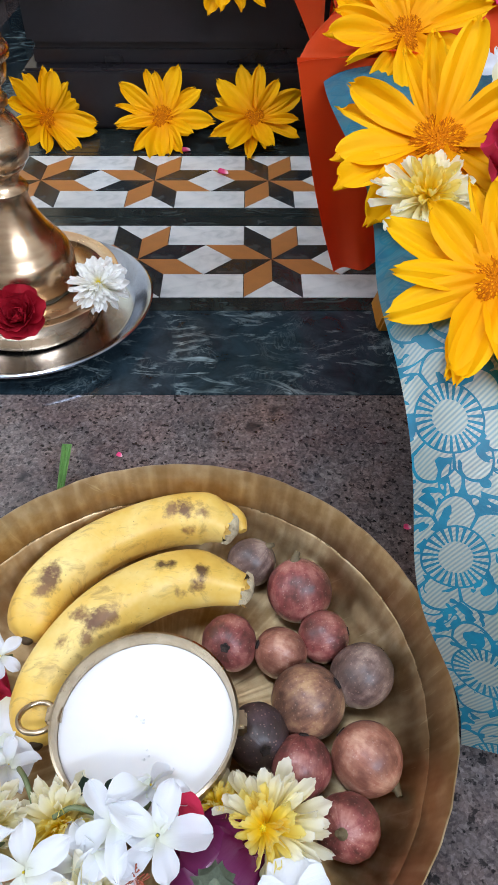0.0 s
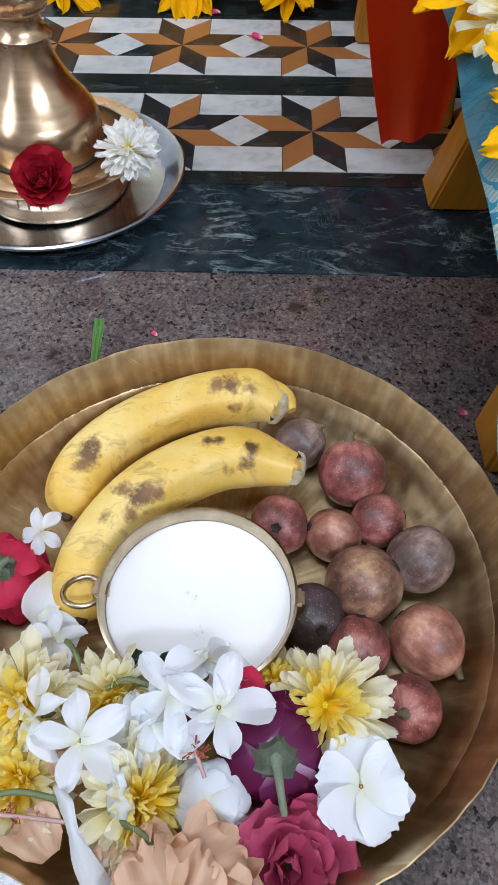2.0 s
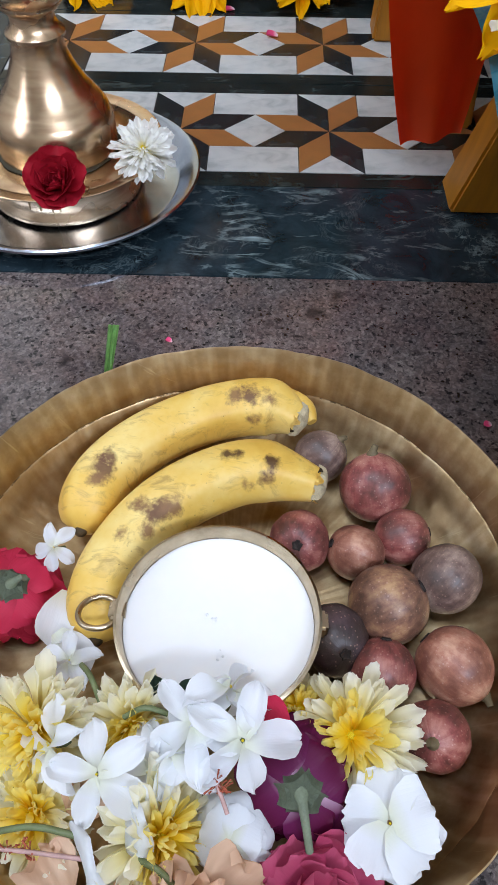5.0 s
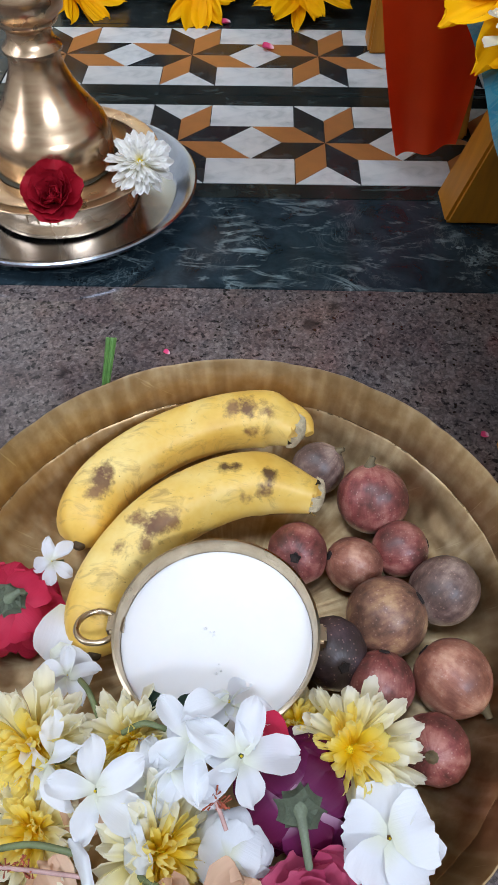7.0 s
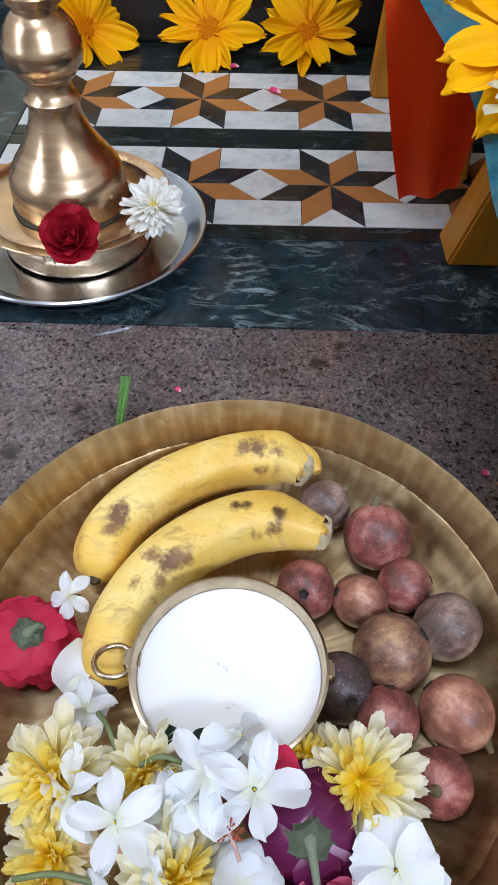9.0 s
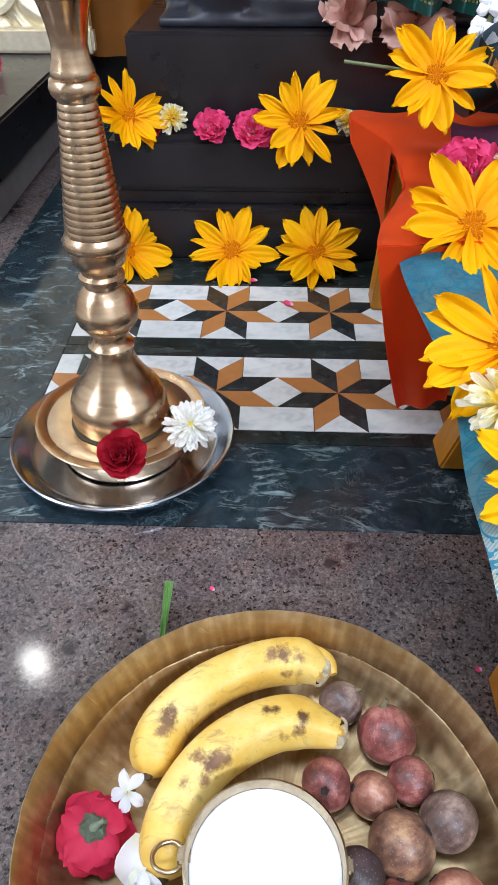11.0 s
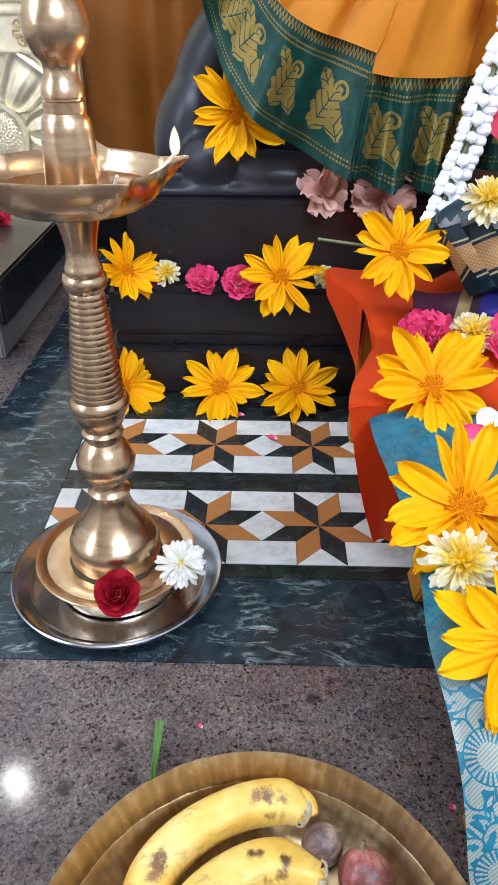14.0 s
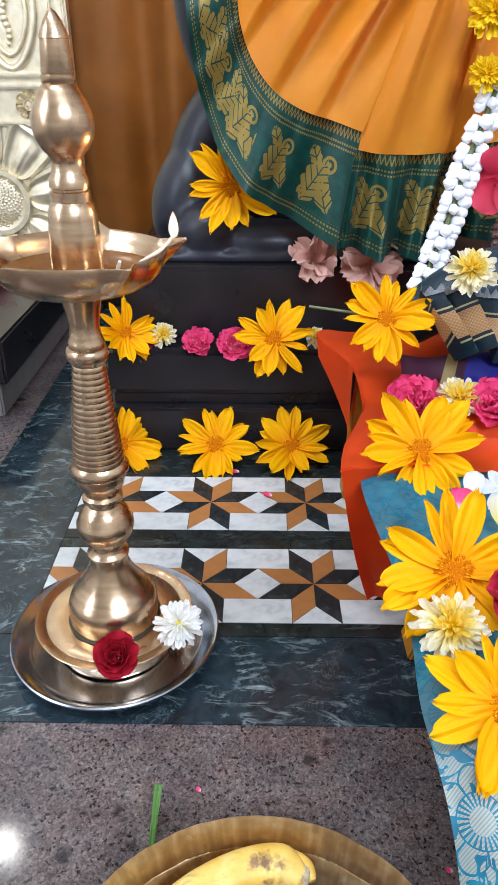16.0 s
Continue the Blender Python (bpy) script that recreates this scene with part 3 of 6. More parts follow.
def lathe(profile, n=72, shape=None):
    """A turned body; shape(angle, r, z) may change the radius."""
    bm = bmesh.new()
    rings = []
    for r, z in profile:
        ring = []
        for i in range(n):
            a = 2 * math.pi * i / n
            q = shape(a, r, z) if shape else (r, z)
            ring.append(bm.verts.new((q[0] * math.cos(a), q[0] * math.sin(a), q[1])))
        rings.append(ring)
    for a, b in zip(rings, rings[1:]):
        for i in range(n):
            bm.faces.new((a[i], a[(i + 1) % n], b[(i + 1) % n], b[i]))
    for end in (rings[0], rings[-1]):
        bm.faces.new(end)
    return bm


def grid_bm(nu, nv, f, uv=None, thick=0.0):
    """A sheet: f(u, v) gives the place for u, v from 0 to 1; uv(u, v) its cloth coordinates."""
    bm = bmesh.new()
    layer = bm.loops.layers.uv.new("UVMap")
    vs = [[bm.verts.new(f(i / nu, j / nv)) for j in range(nv + 1)] for i in range(nu + 1)]
    for i in range(nu):
        for j in range(nv):
            ids = ((i, j), (i + 1, j), (i + 1, j + 1), (i, j + 1))
            face = bm.faces.new([vs[a][b] for a, b in ids])
            for loop, (a, b) in zip(face.loops, ids):
                loop[layer].uv = uv(a / nu, b / nv) if uv else (a / nu, b / nv)
    if thick:
        bmesh.ops.solidify(bm, geom=bm.faces[:], thickness=thick)
    return bm


def tube_bm(points, radii, n=12, squash=None):
    """A tapered tube along points."""
    bm = bmesh.new()
    pts = [Vector(p) for p in points]
    rings = []
    side = None
    for i, p in enumerate(pts):
        d = (pts[min(i + 1, len(pts) - 1)] - pts[max(i - 1, 0)]).normalized()
        side = (side - d * side.dot(d)).normalized() if side else d.orthogonal().normalized()
        up = d.cross(side)
        ring = []
        for k in range(n):
            a = 2 * math.pi * k / n
            r = radii[i] * (squash(a) if squash else 1)
            ring.append(bm.verts.new(p + side * math.cos(a) * r + up * math.sin(a) * r))
        rings.append(ring)
    for a, b in zip(rings, rings[1:]):
        for k in range(n):
            bm.faces.new((a[k], a[(k + 1) % n], b[(k + 1) % n], b[k]))
    bm.faces.new(rings[0][::-1])
    bm.faces.new(rings[-1])
    return bm


def spline(points, n):
    """Points smoothly along a run of places (Catmull-Rom)."""
    p = [Vector(q) for q in points]
    p = [p[0] * 2 - p[1], *p, p[-1] * 2 - p[-2]]
    out = []
    for i in range(n + 1):
        s = min(i / n * (len(p) - 3), len(p) - 3 - 1e-6)
        k, t = int(s), s - int(s)
        a, b, c, d = p[k:k + 4]
        out.append(0.5 * ((2 * b) + (c - a) * t + (2 * a - 5 * b + 4 * c - d) * t * t + (3 * b - a - 3 * c + d) * t ** 3))
    return out


def facing(at, normal, spin=0.0):
    """A pose whose z axis is the normal."""
    q = Vector(normal).normalized().to_track_quat("Z", "Y").to_matrix().to_4x4()
    return Matrix.Translation(at) @ q @ pose(0, 0, 0, 0, 0, spin)


def petal_mesh(name, material, width, shape, cup=0.15, curl=0.0, notch=0.0, nu=6, nv=9, wave=0.03, seed=0, ridge=0.0, frill=0.0):
    """A petal one unit long along y; shape: its half width along the way, curl: how far the tip rises."""
    rnd = random.Random(seed)
    ph, ph2 = rnd.random() * 6, rnd.random() * 6

    def f(u, v):
        s = 2 * u - 1
        w = width * np.interp(v, *zip(*shape))
        y = v * (1 - notch * (0.35 + abs(math.sin(s * math.pi * 1.5 + 0.4 * ph)) + 0.5 * s * s) * max(0.0, (v - 0.8) / 0.2) ** 2)
        z = cup * s * s * w / max(width, 1e-6) + curl * v * v + wave * math.sin(5 * v + ph) * s + wave * math.sin(3 * s + ph2) * v
        z += ridge * math.cos(s * math.pi * 3) * math.sin(math.pi * v)
        z += frill * v ** 3 * (math.sin(7 * s + 9 * ph) + 0.6 * math.sin(13 * s + ph2))
        y += 0.5 * frill * v ** 3 * math.sin(11 * s + ph2)
        return (s * w, y - 0.04 * s * s * v, z)

    return mesh_of(grid_bm(nu, nv, f), name, material)


RAY = ((0, 0.42), (0.2, 0.74), (0.45, 1.0), (0.68, 0.92), (0.85, 0.62), (0.94, 0.4), (1.0, 0.2))
ROUND = ((0, 0.3), (0.3, 0.8), (0.6, 1.0), (0.85, 0.85), (0.95, 0.55), (1.0, 0.25))
BROAD = ((0, 0.3), (0.25, 0.75), (0.6, 1.0), (0.85, 0.95), (0.95, 0.75), (1.0, 0.5))
STRAP = ((0, 0.45), (0.4, 0.8), (0.75, 1.0), (0.92, 0.92), (1.0, 0.6))


def petal_set(name, material, width, shape, n=4, **more):
    return [petal_mesh(name, material, width * (0.9 + 0.08 * i), shape, seed=i + 1, **more) for i in range(n)]


RAYS = petal_set("petal", YELLOW, 0.142, RAY, 6, cup=0.05, notch=0.07, ridge=0.016, nu=14, nv=14, wave=0.045)
MUM_SETS = {k: petal_set("petal", m, 0.098, STRAP, cup=0.05, curl=c, wave=0.06, nu=6, nv=8, notch=0.06) for k, m, c in (("cream", CREAM, 0.06), ("lemon", LEMON, 0.22), ("white", MUMWHITE, 0.08), ("gold", GOLD, 0.2))}
ROSE_SETS = {k: petal_set("petal", m, 0.62, BROAD, cup=0.3, curl=0.12, wave=0.07, nu=12, nv=9, frill=0.075) for k, m in
             (("crimson", ROSECRIM), ("plum", ROSEPLUM))}
ROSE_SETS["magenta"] = petal_set("petal", ROSEMAG, 0.68, BROAD, cup=0.3, curl=0.12, wave=0.1, nu=14, nv=10, frill=0.045)
ROSE_SETS["white"] = petal_set("petal", WHITE, 0.7, BROAD, cup=0.5, curl=0.15, wave=0.07, nu=14, nv=10, frill=0.03)
ROSE_SETS["red"] = petal_set("petal", ROSERED, 0.68, BROAD, cup=0.34, curl=0.1, wave=0.05, nu=12, nv=10, frill=0.025)
ROSE_SETS["pink"] = petal_set("petal", ROSEPINK, 0.6, BROAD, cup=0.22, curl=0.1, wave=0.1, nu=16, nv=12, frill=0.055, notch=0.06)
JAS = petal_set("petal", WHITE, 0.255, ROUND, 6, cup=0.1, curl=-0.22, wave=0.1, nu=10, nv=12, frill=0.025)
PINWHEEL = petal_set("petal", WHITE, 0.68, BROAD, cup=0.04, curl=-0.06, wave=0.06, nu=18, nv=14, frill=0.04, notch=0.06)
PEACHES = petal_set("petal", PEACH, 0.58, BROAD, cup=0.25, curl=0.12, wave=0.16, nu=30, nv=20, ridge=0.05, frill=0.14, notch=0.16)
WITHERS = petal_set("petal", WITHERED, 0.5, BROAD, cup=0.25, curl=0.1, wave=0.2, nu=12, nv=10, ridge=0.07, frill=0.12)
HIBISCUS = petal_set("petal", ROSESCARLET, 0.5, BROAD, cup=0.1, curl=0.1, wave=0.08, nu=8)
LOOSE = {"white": petal_set("petal", WHITE, 0.4, ROUND, cup=0.2, curl=0.15), "crimson": petal_set("petal", ROSECRIM, 0.5, BROAD, cup=0.25, curl=0.15, frill=0.06), "pink": petal_set("petal", ROSEPINK, 0.5, BROAD, cup=0.25, curl=0.15),
         "cream": petal_set("petal", CREAM, 0.4, ROUND, cup=0.2, curl=0.15)}


def dome_florets(r, h, n, size, tall=1.0):
    """A dome of small florets in a spiral."""
    bm = bmesh.new()
    bmesh.ops.create_uvsphere(bm, u_segments=16, v_segments=8, radius=r, matrix=Matrix.Diagonal((1, 1, h / r, 1)))
    rnd = random.Random(5)
    for i in range(n):
        q = math.sqrt((i + 0.5) / n)
        a = i * 2.39996
        p = Vector((r * q * math.cos(a), r * q * math.sin(a), h * math.sqrt(max(0, 1 - q * q * 0.9))))
        m = Matrix.Translation(p) @ p.normalized().to_track_quat("Z", "Y").to_matrix().to_4x4()
        bmesh.ops.create_cone(bm, cap_ends=True, segments=5, radius1=size, radius2=size * 0.3, depth=size * (3 + 2 * rnd.random()) * tall, matrix=m)
    return bm


DISC = mesh_of(dome_florets(0.25, 0.085, 220, 0.0135, 0.55), "disc", YCENTRE)
MUMDISC = mesh_of(dome_florets(0.2, 0.12, 70, 0.022), "centre", MUMCENTRE)


def tithonia(at, normal, r, spin=0, seed=0, lift=8, label="", stalk=False, sag=0):
    rnd = random.Random(seed + 40)
    root = thing("yellow_flower", facing(at, normal, spin), label or "bright yellow daisy-like flower with an orange centre", "flower", "yellow flowers")
    n = 15
    for i in range(n):
        a = 360 * i / n + rnd.uniform(-9, 9)
        ln = r * rnd.uniform(0.82, 1.1)
        way = root.matrix_basis.to_3x3() @ Vector((-math.sin(radians(a)), math.cos(radians(a)), 0))
        low = max(0.0, -way.z) * sag
        m = pose(0, 0, 0.002 * (i % 2), 0, 0, a) @ pose(0, r * 0.1, 0, lift + low + rnd.uniform(-11, 11), rnd.uniform(-22, 22), rnd.uniform(-5, 5)) @ Matrix.Diagonal((ln * rnd.uniform(0.9, 1.3), ln * 0.98, ln, 1))
        part("petal", rnd.choice(RAYS), YELLOW, root, m=m)
    part("disc", DISC, YCENTRE, root, "orange domed disc of florets", m=Matrix.Scale(r, 4))
    if stalk:
        part("stalk", tube_bm(spline([(0, 0, -0.004), (-0.04, 0.012, -0.008), (-0.098, 0.022, -0.006)], 10), [0.002] * 11, 8), STEMGREEN, root, "short green stalk")
    return root


def mum(at, normal, r, colour="cream", seed=0, label="", spin=0, flat=0.0, group="chrysanthemums"):
    rnd = random.Random(seed + 90)
    root = thing("chrysanthemum", facing(at, normal, spin), label, "flower", group)
    outer, inner = {"cream": ("cream", "lemon"), "lemon": ("cream", "lemon"), "white": ("white", "white"), "gold": ("gold", "gold")}[colour]
    for ring, (n, ln, up) in enumerate(((18, 1.02, -8), (20, 0.95, 2), (20, 0.84, 12), (17, 0.69, 24), (14, 0.54, 38), (10, 0.4, 52))):
        meshes = MUM_SETS[outer if ring < 3 else inner]
        for i in range(n):
            a = 360 * (i + 0.5 * (ring % 2)) / n + rnd.uniform(-9, 9)
            s = r * ln * rnd.uniform(0.8, 1.12)
            m = pose(0, 0, r * 0.05 * ring, 0, 0, a) @ pose(0, r * 0.05, 0, up * (1 - flat) + rnd.uniform(-11, 11), rnd.uniform(-25, 25), rnd.uniform(-6, 6)) @ Matrix.Diagonal((max(s, r * 0.55) * 1.15, s, s, 1))
            part("petal", rnd.choice(meshes), None, root, m=m)
    part("centre", MUMDISC, None, root, "small yellow centre", m=Matrix.Translation((0, 0, r * 0.12)) @ Matrix.Diagonal((r * 0.6, r * 0.6, r * 1.2, 1)))
    return root


def rose(at, normal, r, colour="red", seed=0, label="", spin=0, sepals=False, openness=1.0, squash=1.0, rings=6, plan=None):
    rnd = random.Random(seed + 7)
    root = thing("rose", facing(at, normal, spin), label, "flower", "roses")
    meshes = ROSE_SETS[colour]
    for ring, (n, rad, ln, up) in enumerate(((5, 0.12, 0.95, 22), (5, 0.13, 0.85, 42), (5, 0.12, 0.72, 60), (4, 0.1, 0.6, 72), (3, 0.05, 0.5, 82), (3, 0.02, 0.42, 90))[:rings] if plan is None else plan):
        for i in range(n):
            a = 360 * (i + 0.5 * (ring % 2)) / n + rnd.uniform(-12, 12)
            s = r * ln * rnd.uniform(0.92, 1.08)
            m = pose(0, 0, 0, 0, 0, a) @ pose(0, r * rad, 0, up * openness + rnd.uniform(-6, 6), rnd.uniform(-14, 14), 0) @ Matrix.Diagonal((s * 0.95, s, s * squash, 1))
            part("petal", rnd.choice(meshes), None, root, m=m)
    if sepals:
        for i in range(5):
            bm = grid_bm(4, 6, lambda u, v: ((2 * u - 1) * 0.16 * r * (1 - v) ** 0.6, v * r * 0.55, 0.03 * r * (2 * u - 1) ** 2))
            part("sepal", bm, SEPAL, root, m=pose(0, 0, -r * 0.12, 0, 0, 72 * i) @ pose(0, 0, 0, -20, 0, 0))
        part("stalk", tube_bm([(0, 0, -r * 0.05), (0, r * 0.05, -r * 0.3), (0, r * 0.25, -r * 0.6)], [0.004, 0.0032, 0.003], 8), STEMGREEN, root, "cut green stalk")
    return root


def rose_back(at, normal, r, colour, seed, label, spin=0, stem=0.0, sepals=True):
    """A rose lying face down: domed outer petals and the sepals on top."""
    rnd = random.Random(seed + 70)
    root = thing("rose", facing(at, normal, spin), label, "flower", "roses")
    for n, ln, down, lift in ((5, 1.0, -38, 0.0), (5, 0.92, -24, 0.05), (4, 0.7, -12, 0.1)):
        for i in range(n):
            s = r * ln * rnd.uniform(0.92, 1.08)
            m = pose(0, 0, r * lift, 0, 0, 360 * i / n + 30 * lift * 10 + rnd.uniform(-10, 10)) @ pose(0, 0, 0, down + rnd.uniform(-6, 6), rnd.uniform(-8, 8), 0) @ Matrix.Diagonal((s * 1.15, s, -s * 0.8, 1))
            part("petal", rnd.choice(ROSE_SETS[colour]), None, root, m=m)
    if not sepals:
        return root
    for i in range(5):
        bm = grid_bm(4, 6, lambda u, v: ((2 * u - 1) * 0.19 * r * (1 - v) ** 0.5, v * r * 0.72, -0.3 * r * v * v + 0.05 * r * math.sin(7 * v) + 0.03 * r * (2 * u - 1) ** 2), None, 0.0004)
        part("sepal", bm, SEPAL, root, "grey-green sepal", m=pose(0, 0, r * 0.17, 0, 0, 72 * i + 15) @ pose(0, 0, 0, rnd.uniform(-22, -6), 0, 0))
    part("stalk", tube_bm([(0, 0, r * 0.1), (0, -r * 0.08, r * 0.25), (0, -r * (0.2 + 0.4 * stem), r * 0.33), (0, -r * (0.25 + stem), r * 0.22)], [r * 0.13, r * 0.07, r * 0.055, r * 0.055], 10), SEPAL, root, "cut green stalk")
    return root


def jasmine(at, normal, r, spin=0, seed=0, label="white five-petalled jasmine flower with a green tube", meshes=None, tube=True, name="jasmine_flower", group="white jasmine flowers", tilt=1.0):
    rnd = random.Random(seed + 17)
    root = thing(name, facing(at, normal, spin), label, "flower", group)
    for i in range(5):
        s = r * rnd.uniform(0.9, 1.08)
        m = pose(0, 0, 0.0008 * i, 0, 0, 72 * i + rnd.uniform(-8, 8)) @ pose(0, r * 0.04, 0, rnd.uniform(-14, 16) * tilt, rnd.uniform(-18, 10) * tilt - 9 * (1 - tilt), 0) @ Matrix.Diagonal((s, s, s, 1))
        part("petal", rnd.choice(meshes or JAS), None, root, m=m)
    part("eye", MUMDISC, None, root, "pale yellow eye", m=Matrix.Translation((0, 0, 0.003)) @ Matrix.Diagonal((r * 0.11, r * 0.11, r * 0.25, 1)))
    if tube:
        part("tube", tube_bm([(0, 0, -0.002), (0, 0, -r * 0.3), (r * 0.15, 0, -r * 0.6)], [r * 0.07, r * 0.06, r * 0.07], 8), STEMGREEN, root, "pale green flower tube")
    return root


def loose_petal(at, normal, r, kind, spin=0, label="", name="loose_petal"):
    ob = part(name, LOOSE[kind][spin % 3], None, None, label, m=facing(at, normal, spin) @ Matrix.Scale(r, 4))
    return tagged(ob, label, "petal", "loose petals")

# ---- the setting: floor, walls, ceiling ----
def slab(name, x0, x1, y0, y1, material, label, z=0.0, cat="floor", bevel=0.0006):
    return tagged(part(name, box_bm(x0, x1, y0, y1, z - 0.02, z, bevel), material, smooth=False), label, cat, kind="structure")


slab("floor", -2.2, 2.2, -2.4, -0.2287, GRANITE, "polished brown speckled granite floor")
slab("floor_side", -2.2, -0.5225, -0.2283, 1.4995, GRANITE, "polished brown granite floor beside the marble border")
slab("floor_far_side", 1.2005, 2.2, -0.2283, 1.4995, GRANITE, "polished brown granite floor beside the marble border")
slab("floor_behind", -0.522, 1.2, 1.3005, 1.4995, GRANITE, "polished brown granite floor behind the curtain")
slab("floor_border_front", -0.522, 1.2, -0.2283, -0.0995, GREEN, "dark green marble floor border with pale veins")
slab("floor_border_side", -0.522, -0.3605, -0.0991, 1.3, GREEN, "dark green marble floor border with pale veins")
slab("floor_strip_front", -0.36, 1.2, -0.0991, -0.0757, DARK, "thin black marble strip along the inlay")
slab("floor_strip_middle", -0.36, 1.2, 0.0757, 0.0975, DARK, "black marble strip between the inlay rows")
slab("floor_strip_middle_back", -0.36, 1.2, 0.0982, 0.1203, DARK, "black marble strip between the inlay rows")
slab("floor_strip_back", -0.36, 1.2, 0.2717, 0.282, DARK, "black marble strip behind the inlay")
slab("floor_back", -0.36, 1.2, 0.2826, 1.3, DARK, "dark green-black marble floor round the pedestal")


def wall(name, x0, x1, y0, y1, z0, z1, label, cat="wall", material=None):
    return tagged(part(name, box_bm(x0, x1, y0, y1, z0, z1), material or WALL, smooth=False), label, cat, kind="structure")


wall("wall_north", -2.3, 2.3, 1.5, 1.6, -0.02, 2.6, "plain cream wall behind the curtain")
wall("wall_south", -2.3, 2.3, -2.5, -2.4, -0.02, 2.6, "plain cream wall")
wall("wall_west", -2.3, -2.2, -2.4, 1.5, -0.02, 2.6, "plain cream wall")
wall("wall_east", 2.2, 2.3, -2.4, 1.5, -0.02, 2.6, "plain cream wall")
wall("ceiling", -2.3, 2.3, -2.5, 1.6, 2.6, 2.7, "plain white ceiling", "ceiling")


# ---- the shrine's background ----
def curtain():
    def f(u, v):
        # Widened and carried up to the ceiling, unseen, to darken what the floor reflects.
        x = -0.85 + 2.6 * u
        return (x, 1.16 + 0.03 * math.sin(x * 30 + 0.6 * math.sin(v * 3)) + 0.014 * math.sin(x * 53 + 1), 0.137 + 2.44 * v)

    ob = part("curtain", grid_bm(320, 14, f, lambda u, v: (2.6 * u, 2.56 * v), 0.0015), CURTAIN)
    tagged(ob, "amber brown cloth curtain hanging in soft folds", "curtain")


curtain()


def black_plinth():
    root = thing("side_plinth", pose(0, 0, 0), "low black stone slab on a grey plastered base", "plinth")
    part("base", box_bm(-1.3, -0.572, 0.487, 1.10, 0.001, 0.073, 0.004), CONCRETE, root, "grey plastered base", smooth=False)
    part("slab", box_bm(-1.32, -0.552, 0.478, 1.12, 0.0735, 0.162, 0.005), BLACKSTONE, root, "polished black stone slab", smooth=False)


black_plinth()


def curtain_ledge():
    ob = part("black_ledge", box_bm(-0.64, 1.75, 1.212, 1.29, 0.001, 0.24, 0.004), BLACKSTONE, smooth=False)
    tagged(ob, "low black stone ledge behind the curtain's hem", "ledge")


curtain_ledge()


def silver_panel():
    """A beaten metal door panel with a wide border, lotus medallion and mouldings."""
    root = thing("embossed_panel", pose(-0.71, 1.06, 0.164), "pale gold metal panel embossed with lotus flowers", "panel")
    part("sheet", box_bm(-0.3, 0.205, 0.0, 0.03, 0.0, 1.0, 0.003), EMBOSS, root, smooth=False)
    part("foot", box_bm(-0.3, 0.218, -0.03, 0.0, 0.0, 0.05, 0.006), EMBOSS, root, "plain moulded foot", smooth=False)
    for x in (0.192, 0.163):
        part("moulding", box_bm(x - 0.009, x + 0.009, -0.012, 0.0, 0.052, 0.99, 0.004), EMBOSS, root)
    for z in (0.325, 0.402, 0.425, 0.8):
        part("moulding", box_bm(-0.3, 0.15, -0.012, 0.0, z - 0.007, z + 0.007, 0.004), EMBOSS, root)

    def lotus(cx, cz, r):
        part("bead_disc", dome_florets(r * 0.34, 0.01, 170, r * 0.022, 0.22), EMBOSS, root, m=pose(cx, -0.006, cz, 90))
        bm = lathe([(0.0, 0.006), (r * 0.2, 0.006), (r * 0.36, 0.009), (r * 0.38, 0.013), (r * 0.44, 0.013), (r * 0.46, 0.0)], 40)
        part("medallion", bm, EMBOSS, root, m=pose(cx, -0.001, cz, 90))
        for i in range(8):
            def f(u, v, r=r):
                s = 2 * u - 1
                w = r * 0.4 * (0.5 + 0.5 * v) * max(0.0, 1 - abs(2 * v - 1) ** 5) ** 0.5
                rim = max(math.exp(-((abs(s) - 0.82) / 0.12) ** 2), math.exp(-((v - 0.9) / 0.07) ** 2) * (abs(s) < 0.85))
                tongue = max(0.0, 1 - (s / 0.5) ** 2) * math.sin(math.pi * min(1, v * 1.15)) * (0.9 + 0.1 * math.cos(s * 19))
                return (s * w, r * 0.42 + v * r * 0.72, 0.002 + 0.009 * rim + 0.012 * tongue)

            part("petal", grid_bm(26, 18, f), EMBOSS, root, m=pose(cx, -0.001, cz, 90) @ pose(0, 0, 0, 0, 0, 45 * i + 10))

    lotus(-0.008, 0.145, 0.175)
    lotus(0.099, 0.362, 0.028)
    lotus(-0.06, 0.362, 0.028)
    for cx in (-0.13, 0.07):
        for k, t in ((1.0, 0.009), (0.72, 0.006)):
            loop = [(cx + 0.062 * k * math.sin(a) * (1 - 0.25 * math.cos(a)), -0.003, 0.535 + 0.1 * k * -math.cos(a)) for a in [2 * math.pi * i / 40 for i in range(41)]]
            part("arch", tube_bm([Vector(p) for p in loop], [t] * 41, 8), EMBOSS, root)
        for i in range(9):
            bm = bmesh.new()
            bmesh.ops.create_uvsphere(bm, u_segments=12, v_segments=8, radius=0.006 + 0.0006 * (4 - abs(i - 4)))
            part("bead", bm, EMBOSS, root, m=pose(cx + 0.004 * math.sin(i), -0.004, 0.485 + 0.012 * i))


silver_panel()


